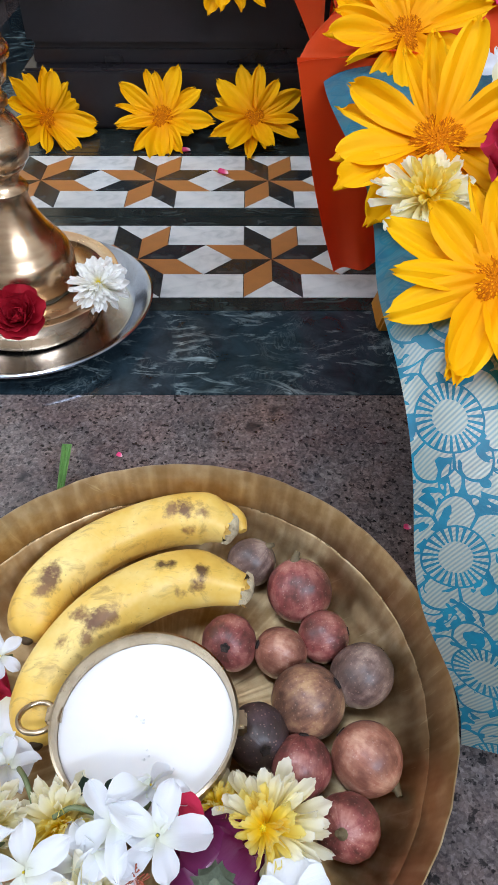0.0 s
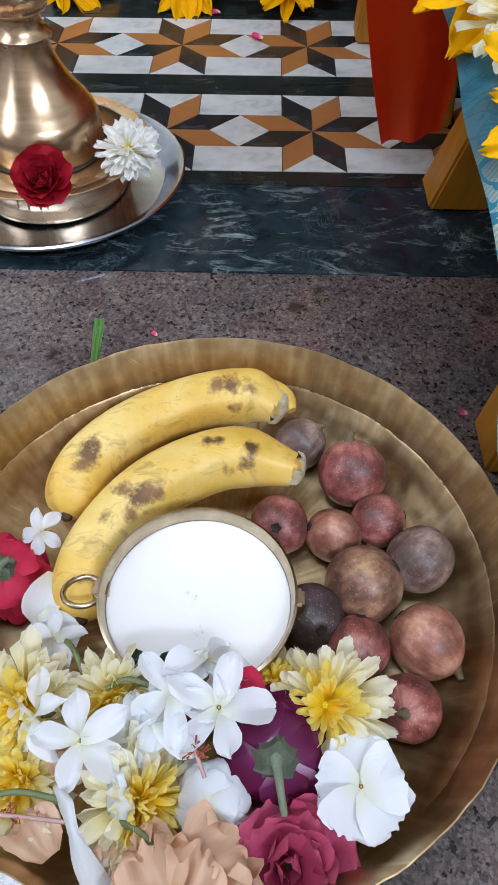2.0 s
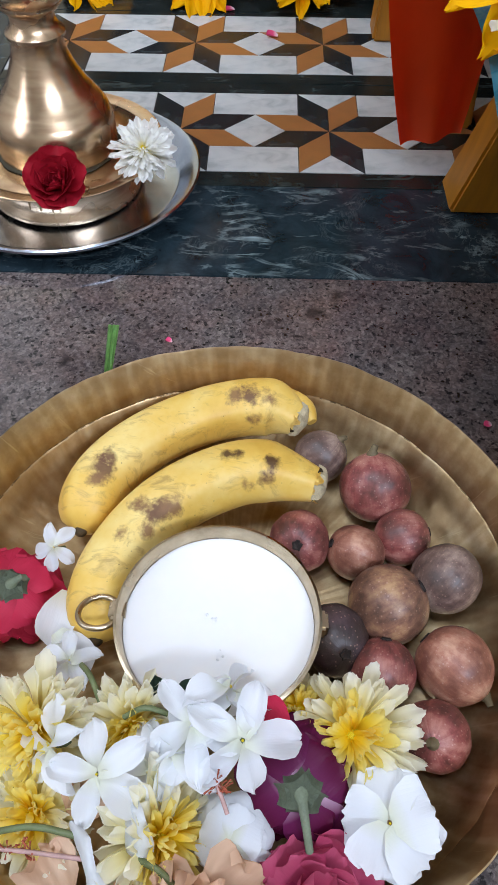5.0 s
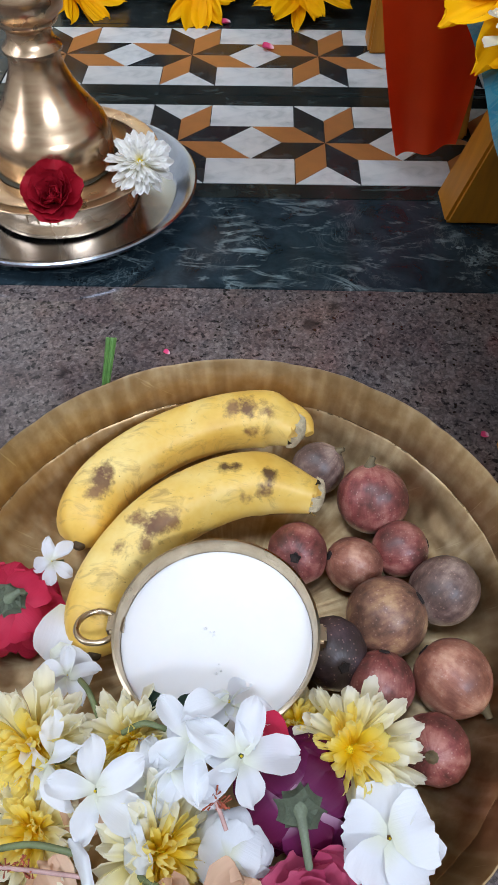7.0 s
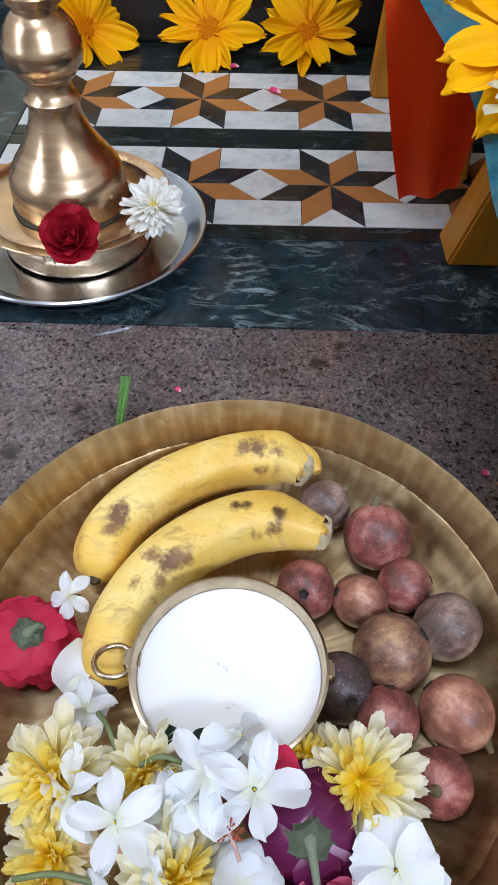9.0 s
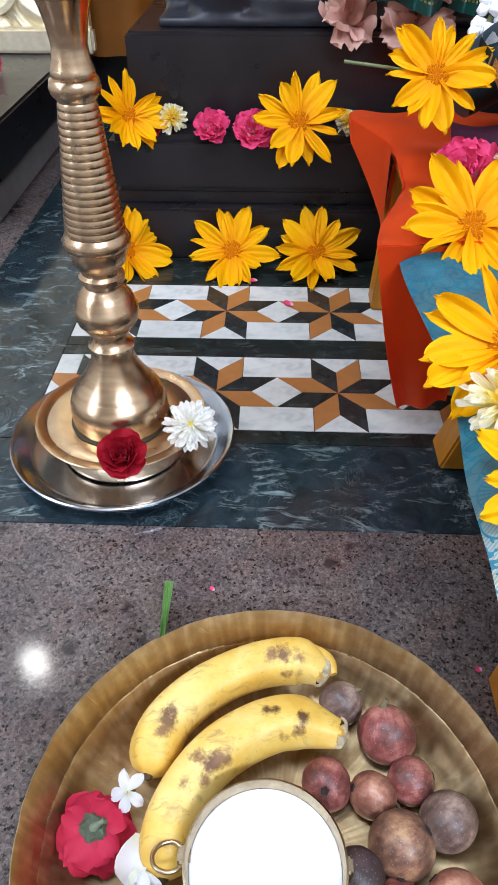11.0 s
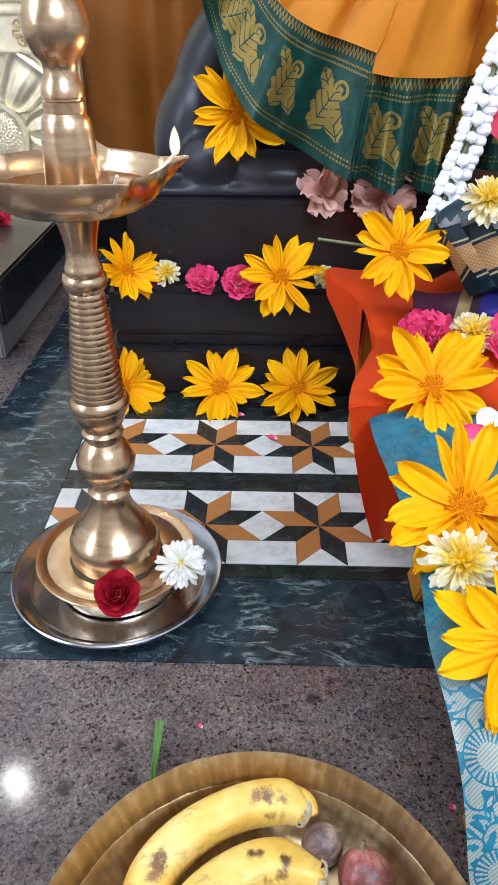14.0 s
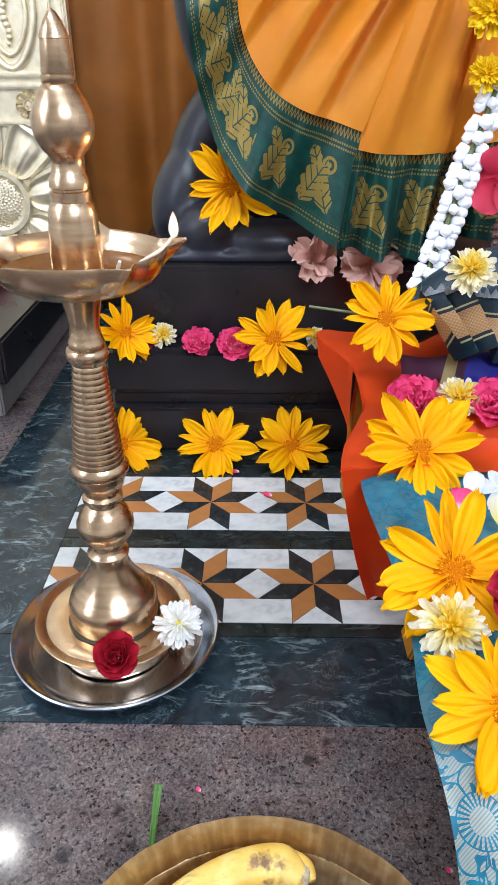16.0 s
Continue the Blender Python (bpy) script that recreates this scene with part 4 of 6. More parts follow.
def pedestal():
    root = thing("idol_pedestal", pose(0, 0, 0), "stepped polished black stone pedestal of the idol", "pedestal")
    part("lower_step", box_bm(-0.345, 0.62, 0.362, 0.95, 0.001, 0.083, 0.004), BLACKSTONE, root, smooth=False)
    part("recess", box_bm(-0.33, 0.605, 0.385, 0.94, 0.0835, 0.104, 0.002), BLACKSTONE, root, smooth=False)
    part("middle_step", box_bm(-0.335, 0.61, 0.374, 0.945, 0.1045, 0.187, 0.01), BLACKSTONE, root, smooth=False)
    part("upper_step", box_bm(-0.305, 0.58, 0.432, 0.93, 0.1875, 0.312, 0.006), BLACKSTONE, root, smooth=False)


pedestal()


def idol():
    """The seated stone figure, most of it under its cloth, as one plain shape."""
    bm = bmesh.new()
    for at, size, rot in (
        ((-0.165, 0.505, 0.357), (0.056, 0.05, 0.046), (0, 0, 0)), ((-0.065, 0.515, 0.342), (0.1, 0.055, 0.034), (0, 0, -4)), ((0.03, 0.53, 0.345), (0.07, 0.055, 0.036), (0, 0, 0)),
        ((-0.21, 0.60, 0.40), (0.06, 0.09, 0.10), (0, 18, 0)), ((-0.17, 0.62, 0.50), (0.055, 0.08, 0.11), (0, 28, 0)),
        ((-0.10, 0.64, 0.60), (0.075, 0.09, 0.12), (0, 20, 0)), ((-0.18, 0.56, 0.70), (0.035, 0.05, 0.13), (0, -8, 0)),
        ((0.1, 0.68, 0.42), (0.24, 0.12, 0.12), (0, 0, 0)), ((0.12, 0.72, 0.66), (0.16, 0.1, 0.2), (0, 0, 0)),
    ):
        m = pose(*at, *rot) @ Matrix.Diagonal((*size, 1))
        bmesh.ops.create_uvsphere(bm, u_segments=32, v_segments=20, radius=1, matrix=m)
    bmesh.ops.create_cube(bm, size=1, matrix=pose(0.1, 0.69, 0.3185) @ Matrix.Diagonal((0.72, 0.46, 0.014, 1)))
    ob = part("idol", bm, IDOLSTONE)
    re = ob.modifiers.new("remesh", "REMESH")
    re.mode, re.voxel_size, re.use_smooth_shade = "VOXEL", 0.006, True
    sm = ob.modifiers.new("smooth", "SMOOTH")
    sm.factor, sm.iterations = 0.6, 8
    tagged(ob, "seated idol of dark blue-black polished stone", "statue")


idol()


def lerp_line(points, s):
    """A place at s from 0 to 1 along a run of places."""
    q = s * (len(points) - 1)
    i = min(int(q), len(points) - 2)
    return Vector(points[i]).lerp(Vector(points[i + 1]), q - i)


def saree():
    """A silk skirt falling over the idol's knees: a green border and the saffron body above it."""
    root = thing("idol_saree", pose(0, 0, 0), "saffron silk saree with a broad green and gold border", "saree")
    hem = spline([(-0.185, 0.44, 0.76), (-0.178, 0.425, 0.66), (-0.168, 0.41, 0.577), (-0.145, 0.40, 0.509), (-0.105, 0.392, 0.452), (-0.066, 0.385, 0.418),
                  (-0.02, 0.38, 0.39), (0.047, 0.378, 0.36)], 60)
    top = spline([(-0.12, 0.43, 0.79), (-0.112, 0.425, 0.71), (-0.104, 0.415, 0.655), (-0.086, 0.405, 0.612), (-0.055, 0.395, 0.575), (-0.015, 0.39, 0.552),
                  (0.03, 0.387, 0.538), (0.072, 0.386, 0.524)], 60)
    hem2 = spline([(0.04, 0.37, 0.362), (0.09, 0.362, 0.35), (0.135, 0.362, 0.347), (0.172, 0.375, 0.35)], 40)
    top2 = spline([(0.063, 0.385, 0.50), (0.10, 0.374, 0.495), (0.15, 0.374, 0.494), (0.198, 0.385, 0.496)], 40)
    hem3 = spline([(0.17, 0.40, 0.355), (0.21, 0.395, 0.36), (0.26, 0.40, 0.37), (0.34, 0.40, 0.38)], 30)
    top3 = spline([(0.194, 0.402, 0.49), (0.23, 0.40, 0.50), (0.28, 0.40, 0.51), (0.36, 0.41, 0.52)], 30)

    def border(lo, hi, length, seed, start=0.0):
        def f(u, v):
            a, b = lerp_line(lo, u), lerp_line(hi, u)
            p = a.lerp(b, v)
            p.y += 0.02 * math.sin(u * 12 + seed + v) * math.sin(math.pi * min(1, v * 0.5 + 0.5)) - 0.055 * (1 - 0.7 * v) * math.sin(u * 13 + seed) * abs(math.sin(u * 13 + seed)) ** 0.5
            return p

        part("border", grid_bm(90, 16, f, lambda u, v: (start + u * length, v), 0.0012), BORDER, root, "green silk border woven with gold vines")

    border(hem, top, 0.42, 0)
    border(hem2, top2, 0.15, 2, 0.49)
    border(hem3, top3, 0.15, 4, 0.66)

    def body(lo, far, length, seed, deep, folds):
        def f(u, v):
            p = lerp_line(lo, u).lerp(Vector(lerp_line(far, u)), v)
            q = (u * folds + seed + 0.22 * math.sin(2.6 * v + seed)) % 1.0
            rise = 0.5 - 0.5 * math.cos(math.pi * q / 0.72) if q < 0.72 else 0.5 + 0.5 * math.cos(math.pi * (q - 0.72) / 0.28)
            p.y -= deep * min(1.0, 0.15 + 1.3 * v) * rise + 0.012 * v * math.sin(u * 17 + 3 * v + seed) + 0.03 * math.sin(math.pi * min(1, v)) * (0.5 + 0.5 * math.sin(u * 5 + seed))
            return p

        part("body", grid_bm(170, 36, f, lambda u, v: (u * length, v * 0.3), 0.001), SAFFRON, root, "saffron silk in loose pleats")

    body(top, [(-0.02, 0.47, 0.9), (0.10, 0.47, 0.88), (0.2, 0.46, 0.87), (0.225, 0.45, 0.86)], 0.42, 0.35, 0.06, 4.3)
    body(top2, [(0.19, 0.43, 0.86), (0.22, 0.42, 0.86), (0.25, 0.42, 0.86), (0.275, 0.43, 0.86)], 0.15, 0.1, 0.03, 1.8)
    body(top3, [(0.26, 0.45, 0.86), (0.30, 0.45, 0.86), (0.34, 0.45, 0.86), (0.4, 0.45, 0.86)], 0.15, 0.6, 0.02, 2.2)


saree()


# ---- the two low stools with their cloths ----
def stool(name, x0, x1, y0, y1, z, legs, label):
    root = thing(name, pose(0, 0, 0), label, "stool", "low stools")
    part("top", box_bm(x0, x1, y0, y1, z - 0.022, z, 0.004), YWOOD, root, smooth=False)
    for lx, ly, dx, dy, sx, sy in legs:
        bm = box_bm(-sx / 2, sx / 2, -sy / 2, sy / 2, 0.0005, z - 0.0225, 0.003)
        for v in bm.verts:
            up = v.co.z / (z - 0.0225)
            v.co.x = lx + v.co.x * (1 - 0.3 * up) + dx * up
            v.co.y = ly + v.co.y * (1 - 0.3 * up) + dy * up
        part("leg", bm, YWOOD, root, smooth=False)
    return root


stool("low_stool", 0.075, 0.5, -0.40, -0.125, 0.196, ((0.127, -0.112, 0.03, -0.03, 0.055, 0.05), (0.122, -0.407, 0.03, 0.03, 0.05, 0.045), (0.46, -0.112, -0.02, -0.03, 0.055, 0.05), (0.46, -0.407, -0.02, 0.03, 0.05, 0.045)),
      "ochre painted wooden stool under a teal cloth")
stool("low_stool", 0.068, 0.5, -0.04, 0.35, 0.222, ((0.118, 0.03, 0.0, 0.02, 0.05, 0.045), (0.083, 0.225, 0.004, 0.0, 0.05, 0.045), (0.46, 0.02, 0, 0, 0.05, 0.045), (0.46, 0.30, 0, 0, 0.05, 0.045)),
      "ochre painted wooden stool under an orange cloth")


def teal_cloth():
    edge = spline([(0.036, -0.07, 0.214), (0.041, -0.15, 0.212), (0.046, -0.25, 0.21), (0.047, -0.34, 0.206), (0.048, -0.40, 0.2), (0.048, -0.445, 0.18), (0.056, -0.487, 0.14), (0.067, -0.515, 0.1), (0.079, -0.531, 0.06), (0.094, -0.543, 0.018)], 90)
    run = [0.0]
    for a, b in zip(edge, edge[1:]):
        run.append(run[-1] + (b - a).length)

    def f(u, v):
        i = v * 90
        e = lerp_line(edge, v)
        x = 0.42 * u
        rise = 0.012 * (1 - math.exp(-x / 0.016))
        hang = max(0.0, (0.2 - e.z) / 0.2)
        fold = 0.007 * hang * math.sin(x * 55 + 3 * v) + 0.0025 * math.sin(x * 30 + v * 16) * (1 - hang)
        return Vector((e.x + x - 0.004 * math.sin(v * 19), e.y + 0.6 * fold - 0.02 * hang * u, e.z + rise * (1 - 0.5 * hang) + fold))

    ob = part("teal_cloth", grid_bm(70, 110, f, lambda u, v: (0.42 * u, float(np.interp(v * 90, range(91), run))), 0.0012), BROCADE)
    tagged(ob, "teal silk cloth with a silver brocade end, draped over a stool", "cloth")


teal_cloth()


def orange_cloth():
    root = thing("orange_cloth", pose(0, 0, 0), "plain orange-red cotton cloth draped over a stool", "cloth")

    def left(y):
        return float(np.interp(y, (-0.09, -0.05, -0.02, 0.024, 0.07, 0.1, 0.19, 0.217, 0.26, 0.319, 0.362), (0.0125, 0.018, 0.024, 0.043, 0.057, 0.06, 0.06, 0.057, 0.041, 0.018, 0.018)))

    def top(u, v):
        y = -0.09 + 0.452 * v
        x = left(y) + (0.48 - left(y)) * u ** 1.4
        hump = 0.03 * math.exp(-((y + 0.01) / 0.03) ** 2) * min(1, (x - left(y)) * 18)
        z = 0.231 + hump + 0.004 * math.sin(x * 40 + y * 22) * min(1, u * 6) + 0.003 * math.sin(y * 50)
        return (x, y, z - 0.006 * math.exp(-(x - left(y)) / 0.006))

    part("top_sheet", grid_bm(60, 70, top, lambda u, v: (0.46 * u, 0.45 * v), 0.0012), ORANGE, root)

    def front(u, v):
        a = Vector((0.0125, -0.089, 0.233)).lerp(Vector((0.12, -0.089, 0.233)), u)
        b = Vector((0.066, -0.046, 0.012)).lerp(Vector((0.118, -0.05, 0.026)), u)
        p = a.lerp(b, v)
        p.y += 0.006 * math.sin(u * 9) * v - 0.01 * math.sin(math.pi * v) * (1 - u)
        p.x -= 0.005 * math.sin(math.pi * v * 0.9) * (1 - u)
        return p

    part("front_fall", grid_bm(24, 40, front, lambda u, v: (0.1 * u, 0.24 * v), 0.0012), ORANGE, root)

    def side(u, v):
        y = 0.345 - 0.15 * u
        tip = 0.01 + 0.104 * u
        return Vector((left(y) - 0.001 + 0.004 * v * math.sin(3 * u), y - 0.012 * v * (1 - u), 0.229 - tip * v))

    part("side_fall", grid_bm(30, 20, side, lambda u, v: (0.25 * u, 0.12 * v), 0.0012), ORANGE, root)

    def inner(u, v):
        y = 0.16 - 0.17 * u
        return Vector((left(y) + 0.001 + 0.01 * v, y, 0.229 - 0.03 * v))

    part("inner_fall", grid_bm(30, 8, inner, lambda u, v: (0.25 * u, 0.05 * v), 0.0012), ORANGE, root)


orange_cloth()


# ---- the brass lamp on its steel plate ----
LX, LY = -0.244, -0.105


def steel_plate():
    prof = [(0.0, 0.0005), (0.098, 0.0005), (0.106, 0.004), (0.116, 0.015), (0.121, 0.0175), (0.1225, 0.0165), (0.1225, 0.0185), (0.121, 0.0195), (0.115, 0.0172), (0.104, 0.0055), (0.098, 0.0025), (0.0, 0.0025)]
    ob = part("steel_plate", lathe(prof, 96), STEEL, m=pose(LX, LY, 0))
    tagged(ob, "round stainless steel plate under the brass lamp", "plate")


steel_plate()


def brass_lamp():
    z0 = 0.003
    root = thing("oil_lamp", pose(LX, LY, z0, 0, 0.6, 0), "tall turned brass oil lamp with one burning wick", "lamp")
    part("base", lathe([(0.0, 0.0), (0.064, 0.0), (0.068, 0.0015), (0.0675, 0.005), (0.0635, 0.009), (0.0625, 0.024), (0.066, 0.0285), (0.086, 0.0375), (0.0908, 0.0398), (0.0912, 0.0404), (0.0906, 0.0409), (0.0795, 0.0393), (0.0788, 0.0387), (0.0781, 0.0392),
                        (0.058, 0.0370), (0.0, 0.0365)], 96), BRASS, root, "wide brass foot with a turned rim")
    for i in range(4):
        a = -106 + 8 * i + (i % 3)
        part("engraving", box_bm(-0.0008 - 0.0004 * (i % 2), 0.0008, -0.0004, 0.0004, -0.004, 0.003 + 0.001 * (i % 3), 0.0), BRASSDULL, root, "engraved mark", m=pose(0, 0, 0.0165, 0, 0, a + 90) @ pose(0, -0.0629, 0))
    stem = [(0.0, 0.0335), (0.051, 0.0335), (0.0515, 0.05), (0.051, 0.062), (0.0475, 0.072), (0.0465, 0.0728), (0.0435, 0.0785), (0.0425, 0.0793), (0.032, 0.094), (0.0262, 0.105), (0.0225, 0.114), (0.0208, 0.121), (0.0208, 0.1265), (0.023, 0.128), (0.0232, 0.1305), (0.0195, 0.134),
            (0.0172, 0.139), (0.0175, 0.144), (0.0222, 0.1475), (0.024, 0.15), (0.0238, 0.152), (0.029, 0.157), (0.0312, 0.166), (0.0308, 0.172), (0.0295, 0.174), (0.0268, 0.183), (0.0215, 0.19), (0.0172, 0.194), (0.0176, 0.198), (0.0212, 0.2), (0.0215, 0.205), (0.0182, 0.208),
            (0.0184, 0.213), (0.0238, 0.218), (0.0262, 0.228), (0.0262, 0.232), (0.0302, 0.235), (0.0308, 0.241), (0.0282, 0.245)]
    n = 18
    for i in range(n):
        a, b = 0.247 + 0.108 * i / n, 0.247 + 0.108 * (i + 1) / n
        ra, rb = 0.0272 - 0.0112 * i / n, 0.0272 - 0.0112 * (i + 1) / n
        stem += [(ra - 0.0004, a), (ra - 0.0001, a + 0.0009), (ra, a + 0.0018), (rb + 0.0001, b - 0.0016), (rb - 0.0001, b - 0.0007), (rb - 0.0004, b - 0.0001)]
    stem += [(0.0165, 0.357), (0.0195, 0.36), (0.0208, 0.365), (0.0195, 0.371), (0.0172, 0.3725), (0.0178, 0.375), (0.0172, 0.378), (0.0148, 0.385), (0.014, 0.395), (0.016, 0.408), (0.0188, 0.419), (0.022, 0.4274), (0.0, 0.4276)]
    part("oil_ring", lathe([(0.05, 0.0366), (0.0532, 0.0372), (0.0536, 0.0379), (0.0528, 0.0384), (0.05, 0.0386)], 72, lambda a, r, z: (r + (0.0006 * math.sin(5 * a) + 0.0004 * math.sin(13 * a)) * (r > 0.051), z)), GRIME, root, "dark ring of dried oil")
    part("stem", lathe(stem, 72), BRASS, root, "turned stem with fine ribs")

    def spouted(a, r, z):
        deep = min(1.0, max(0.0, (z - 0.435) / 0.028)) ** 1.5
        k = ((a - radians(19)) / radians(72)) % 1.0
        k = min(k, 1 - k) * 72
        side = 1 / math.cos(radians(36 - k)) - 1
        tip = max(0.0, 1 - k / 13.0) ** 1.5
        return (r * (1 + deep * (0.3 * side + 0.25 * tip)), z + 0.003 * deep * tip)

    part("bowl", lathe([(0.0, 0.4265), (0.024, 0.4265), (0.044, 0.4285), (0.0575, 0.4325), (0.067, 0.4375), (0.0735, 0.4445), (0.0768, 0.454), (0.0785, 0.464), (0.078, 0.4655), (0.0765, 0.4645), (0.0747, 0.4545), (0.0715, 0.4465), (0.065, 0.4405), (0.056, 0.4355), (0.04, 0.432), (0.0, 0.4315)], 180, spouted), BRASS, root, "shallow brass bowl with five pointed spouts")
    part("oil", lathe([(0.0, 0.4455), (0.0695, 0.4455), (0.0702, 0.447), (0.0, 0.447)], 60), OIL, root, "pool of amber lamp oil")
    part("finial", lathe([(0.0, 0.44), (0.0235, 0.44), (0.0235, 0.462), (0.0225, 0.475), (0.0212, 0.492), (0.0195, 0.501), (0.0165, 0.5055), (0.0172, 0.506), (0.0172, 0.5135), (0.0155, 0.5145), (0.0155, 0.516), (0.0172, 0.517), (0.0168, 0.524), (0.0145, 0.528),
                          (0.0132, 0.535), (0.014, 0.541), (0.0195, 0.547), (0.0245, 0.556), (0.026, 0.566), (0.0245, 0.575), (0.0204, 0.584), (0.0164, 0.591), (0.0142, 0.5948), (0.013, 0.5953), (0.0138, 0.5962), (0.0136, 0.6015), (0.0126, 0.602), (0.0131, 0.603), (0.0113, 0.6265), (0.0119, 0.627), (0.0115, 0.6295), (0.0075, 0.6385), (0.0035, 0.645), (0.0, 0.647)], 72), BRASS, root, "turned brass finial")
    for i, deg in enumerate((19, 307)):
        a = radians(deg)
        d = Vector((math.cos(a), math.sin(a), 0))
        w = part("wick", tube_bm([d * 0.056 + Vector((0, 0, 0.448)), d * 0.078 + Vector((0, 0, 0.459)), d * (0.089 if i == 0 else 0.086) + Vector((0, 0, 0.471))], [0.0018, 0.002, 0.0014], 8), WICK, root, "twisted white cotton wick")
        if i == 0:
            at = Matrix.Translation(d * 0.089 + Vector((0, 0, 0.468))) @ Matrix.Scale(0.78, 4)
            part("flame_core", lathe([(0.0, 0.002), (0.0036, 0.005), (0.005, 0.010), (0.0048, 0.016), (0.003, 0.023), (0.0012, 0.027), (0.0, 0.0285)], 20), FLAMECORE, w, "white-hot core of the flame", m=at)
            part("flame", lathe([(0.0, 0.0), (0.0042, 0.003), (0.006, 0.009), (0.0058, 0.016), (0.0038, 0.024), (0.0016, 0.029), (0.0, 0.0315)], 20), FLAME, w, "small steady flame", m=at)


brass_lamp()
glow_lamp = bpy.data.lights.new("flame_light", "POINT")
glow_lamp.energy, glow_lamp.color, glow_lamp.shadow_soft_size = 0.12, (1.0, 0.62, 0.28), 0.006
new("flame_light", glow_lamp).location = (LX + 0.092, LY + 0.027, 0.515)


# ---- the offering plate ----
PX, PY = -0.072, -0.5245


def thali():
    def beat(a, r, z):
        return (r * (1 + 0.0012 * math.sin(a * 23) + 0.0012 * math.sin(a * 41 + z * 200) + 0.0009 * math.sin(a * 67 + 2 * math.sin(a * 5)) * (r > 0.13)), z + 0.0003 * math.sin(a * 17) * (r > 0.1))

    prof = [(0.0, 0.0005), (0.114, 0.0005), (0.13, 0.006), (0.1425, 0.02), (0.147, 0.033), (0.1556, 0.0585), (0.1559, 0.0602), (0.1552, 0.0606), (0.1544, 0.0595), (0.1455, 0.0352), (0.1461, 0.0342), (0.145, 0.0332), (0.1405, 0.022), (0.1275, 0.0088), (0.113, 0.004), (0.0, 0.0035)]
    ob = part("offering_plate", lathe(prof, 180, beat), THALI, m=pose(PX, PY, 0))
    tagged(ob, "large round hammered old brass plate full of offerings", "plate")


thali()


def banana(points, r, label, seed, peel):
    n = 40
    line = spline(points, n)
    rad = []
    for i in range(n + 1):
        s = i / n
        body = 0.3 + 0.7 * math.sqrt(max(0.0, 1 - (1 - s / 0.13) ** 2)) if s < 0.13 else 1.0
        rad.append(r * body * (1.0 if s < 0.84 else 1 - 2.9 * (s - 0.84)) * (0.985 + 0.02 * math.sin(s * 9 + seed)))
    root = thing("banana", Matrix.Translation(line[0]), label, "banana", "bananas")
    o = line[0]
    part("peel", tube_bm([p - o for p in line], rad, 30, lambda a: 1 + 0.035 * math.cos(5 * a + seed)), peel, root)
    d = (line[-1] - line[-2]).normalized()
    e = line[-1] - o
    part("torn_end", tube_bm([e - d * 0.002, e + d * 0.002, e + d * 0.0035, e + d * 0.005], [rad[-1] * 0.95, rad[-1] * 0.86, rad[-1] * 0.7, rad[-1] * 0.3], 22, lambda a: 1 + 0.2 * math.sin(3 * a + seed) + 0.16 * math.sin(7 * a + 2 * seed) + 0.1 * math.sin(11 * a)), BANANA_FLESH, root, "pale torn stalk end")
    for i in range(9):
        a = 2 * math.pi * i / 9 + seed
        across = d.cross(Vector((0, 0, 1))).normalized()
        up = across.cross(d).normalized()
        way = across * math.cos(a) + up * math.sin(a)
        size = rad[-1] * (0.55 + 0.3 * math.sin(i * 2.3 + seed))
        bm = grid_bm(4, 4, lambda u, v: tuple(e - d * 0.002 + way * rad[-1] * (0.98 + 0.1 * math.sin(3 * v + i)) + d * (0.005 * v * (0.6 + 0.4 * math.sin(i * 1.7))) + way.cross(d) * (u - 0.5) * size * (1 - 0.8 * v)), None, 0.0006)
        part("peel_shred", bm, peel if i % 3 else BANANA_END, root)
    e = (line[0] - line[1]).normalized()
    part("tip", tube_bm([e * -0.001, e * 0.0015, e * 0.003], [rad[0] * 0.8, rad[0] * 0.62, rad[0] * 0.35], 12, lambda a: 1 + 0.12 * math.sin(5 * a)), BANANA_END, root, "dark dried tip")
    return root


first_banana = banana([(-0.158, -0.486, 0.032), (-0.151, -0.453, 0.035), (-0.127, -0.425, 0.037), (-0.092, -0.405, 0.038), (-0.058, -0.398, 0.038), (-0.037, -0.407, 0.037)], 0.0178, "ripe yellow banana with brown bruises, its stalk torn off", 0, BANANA_LONG)
banana([(-0.140, -0.547, 0.030), (-0.137, -0.513, 0.035), (-0.120, -0.482, 0.038), (-0.094, -0.460, 0.039), (-0.062, -0.448, 0.039), (-0.027, -0.455, 0.037)], 0.0185, "ripe yellow banana with dark flecks beside the milk bowl", 2, BANANA)
flap = spline([(0.098, 0.092, 0.006), (0.112, 0.095, 0.006), (0.124, 0.089, 0.005), (0.129, 0.079, 0.003)], 10)
part("peel_flap", tube_bm(flap, [0.004, 0.0058, 0.0066, 0.007, 0.007, 0.0068, 0.0066, 0.0062, 0.0055, 0.0045, 0.003], 14), BANANA, first_banana, "strip of peel folded back from the stalk")


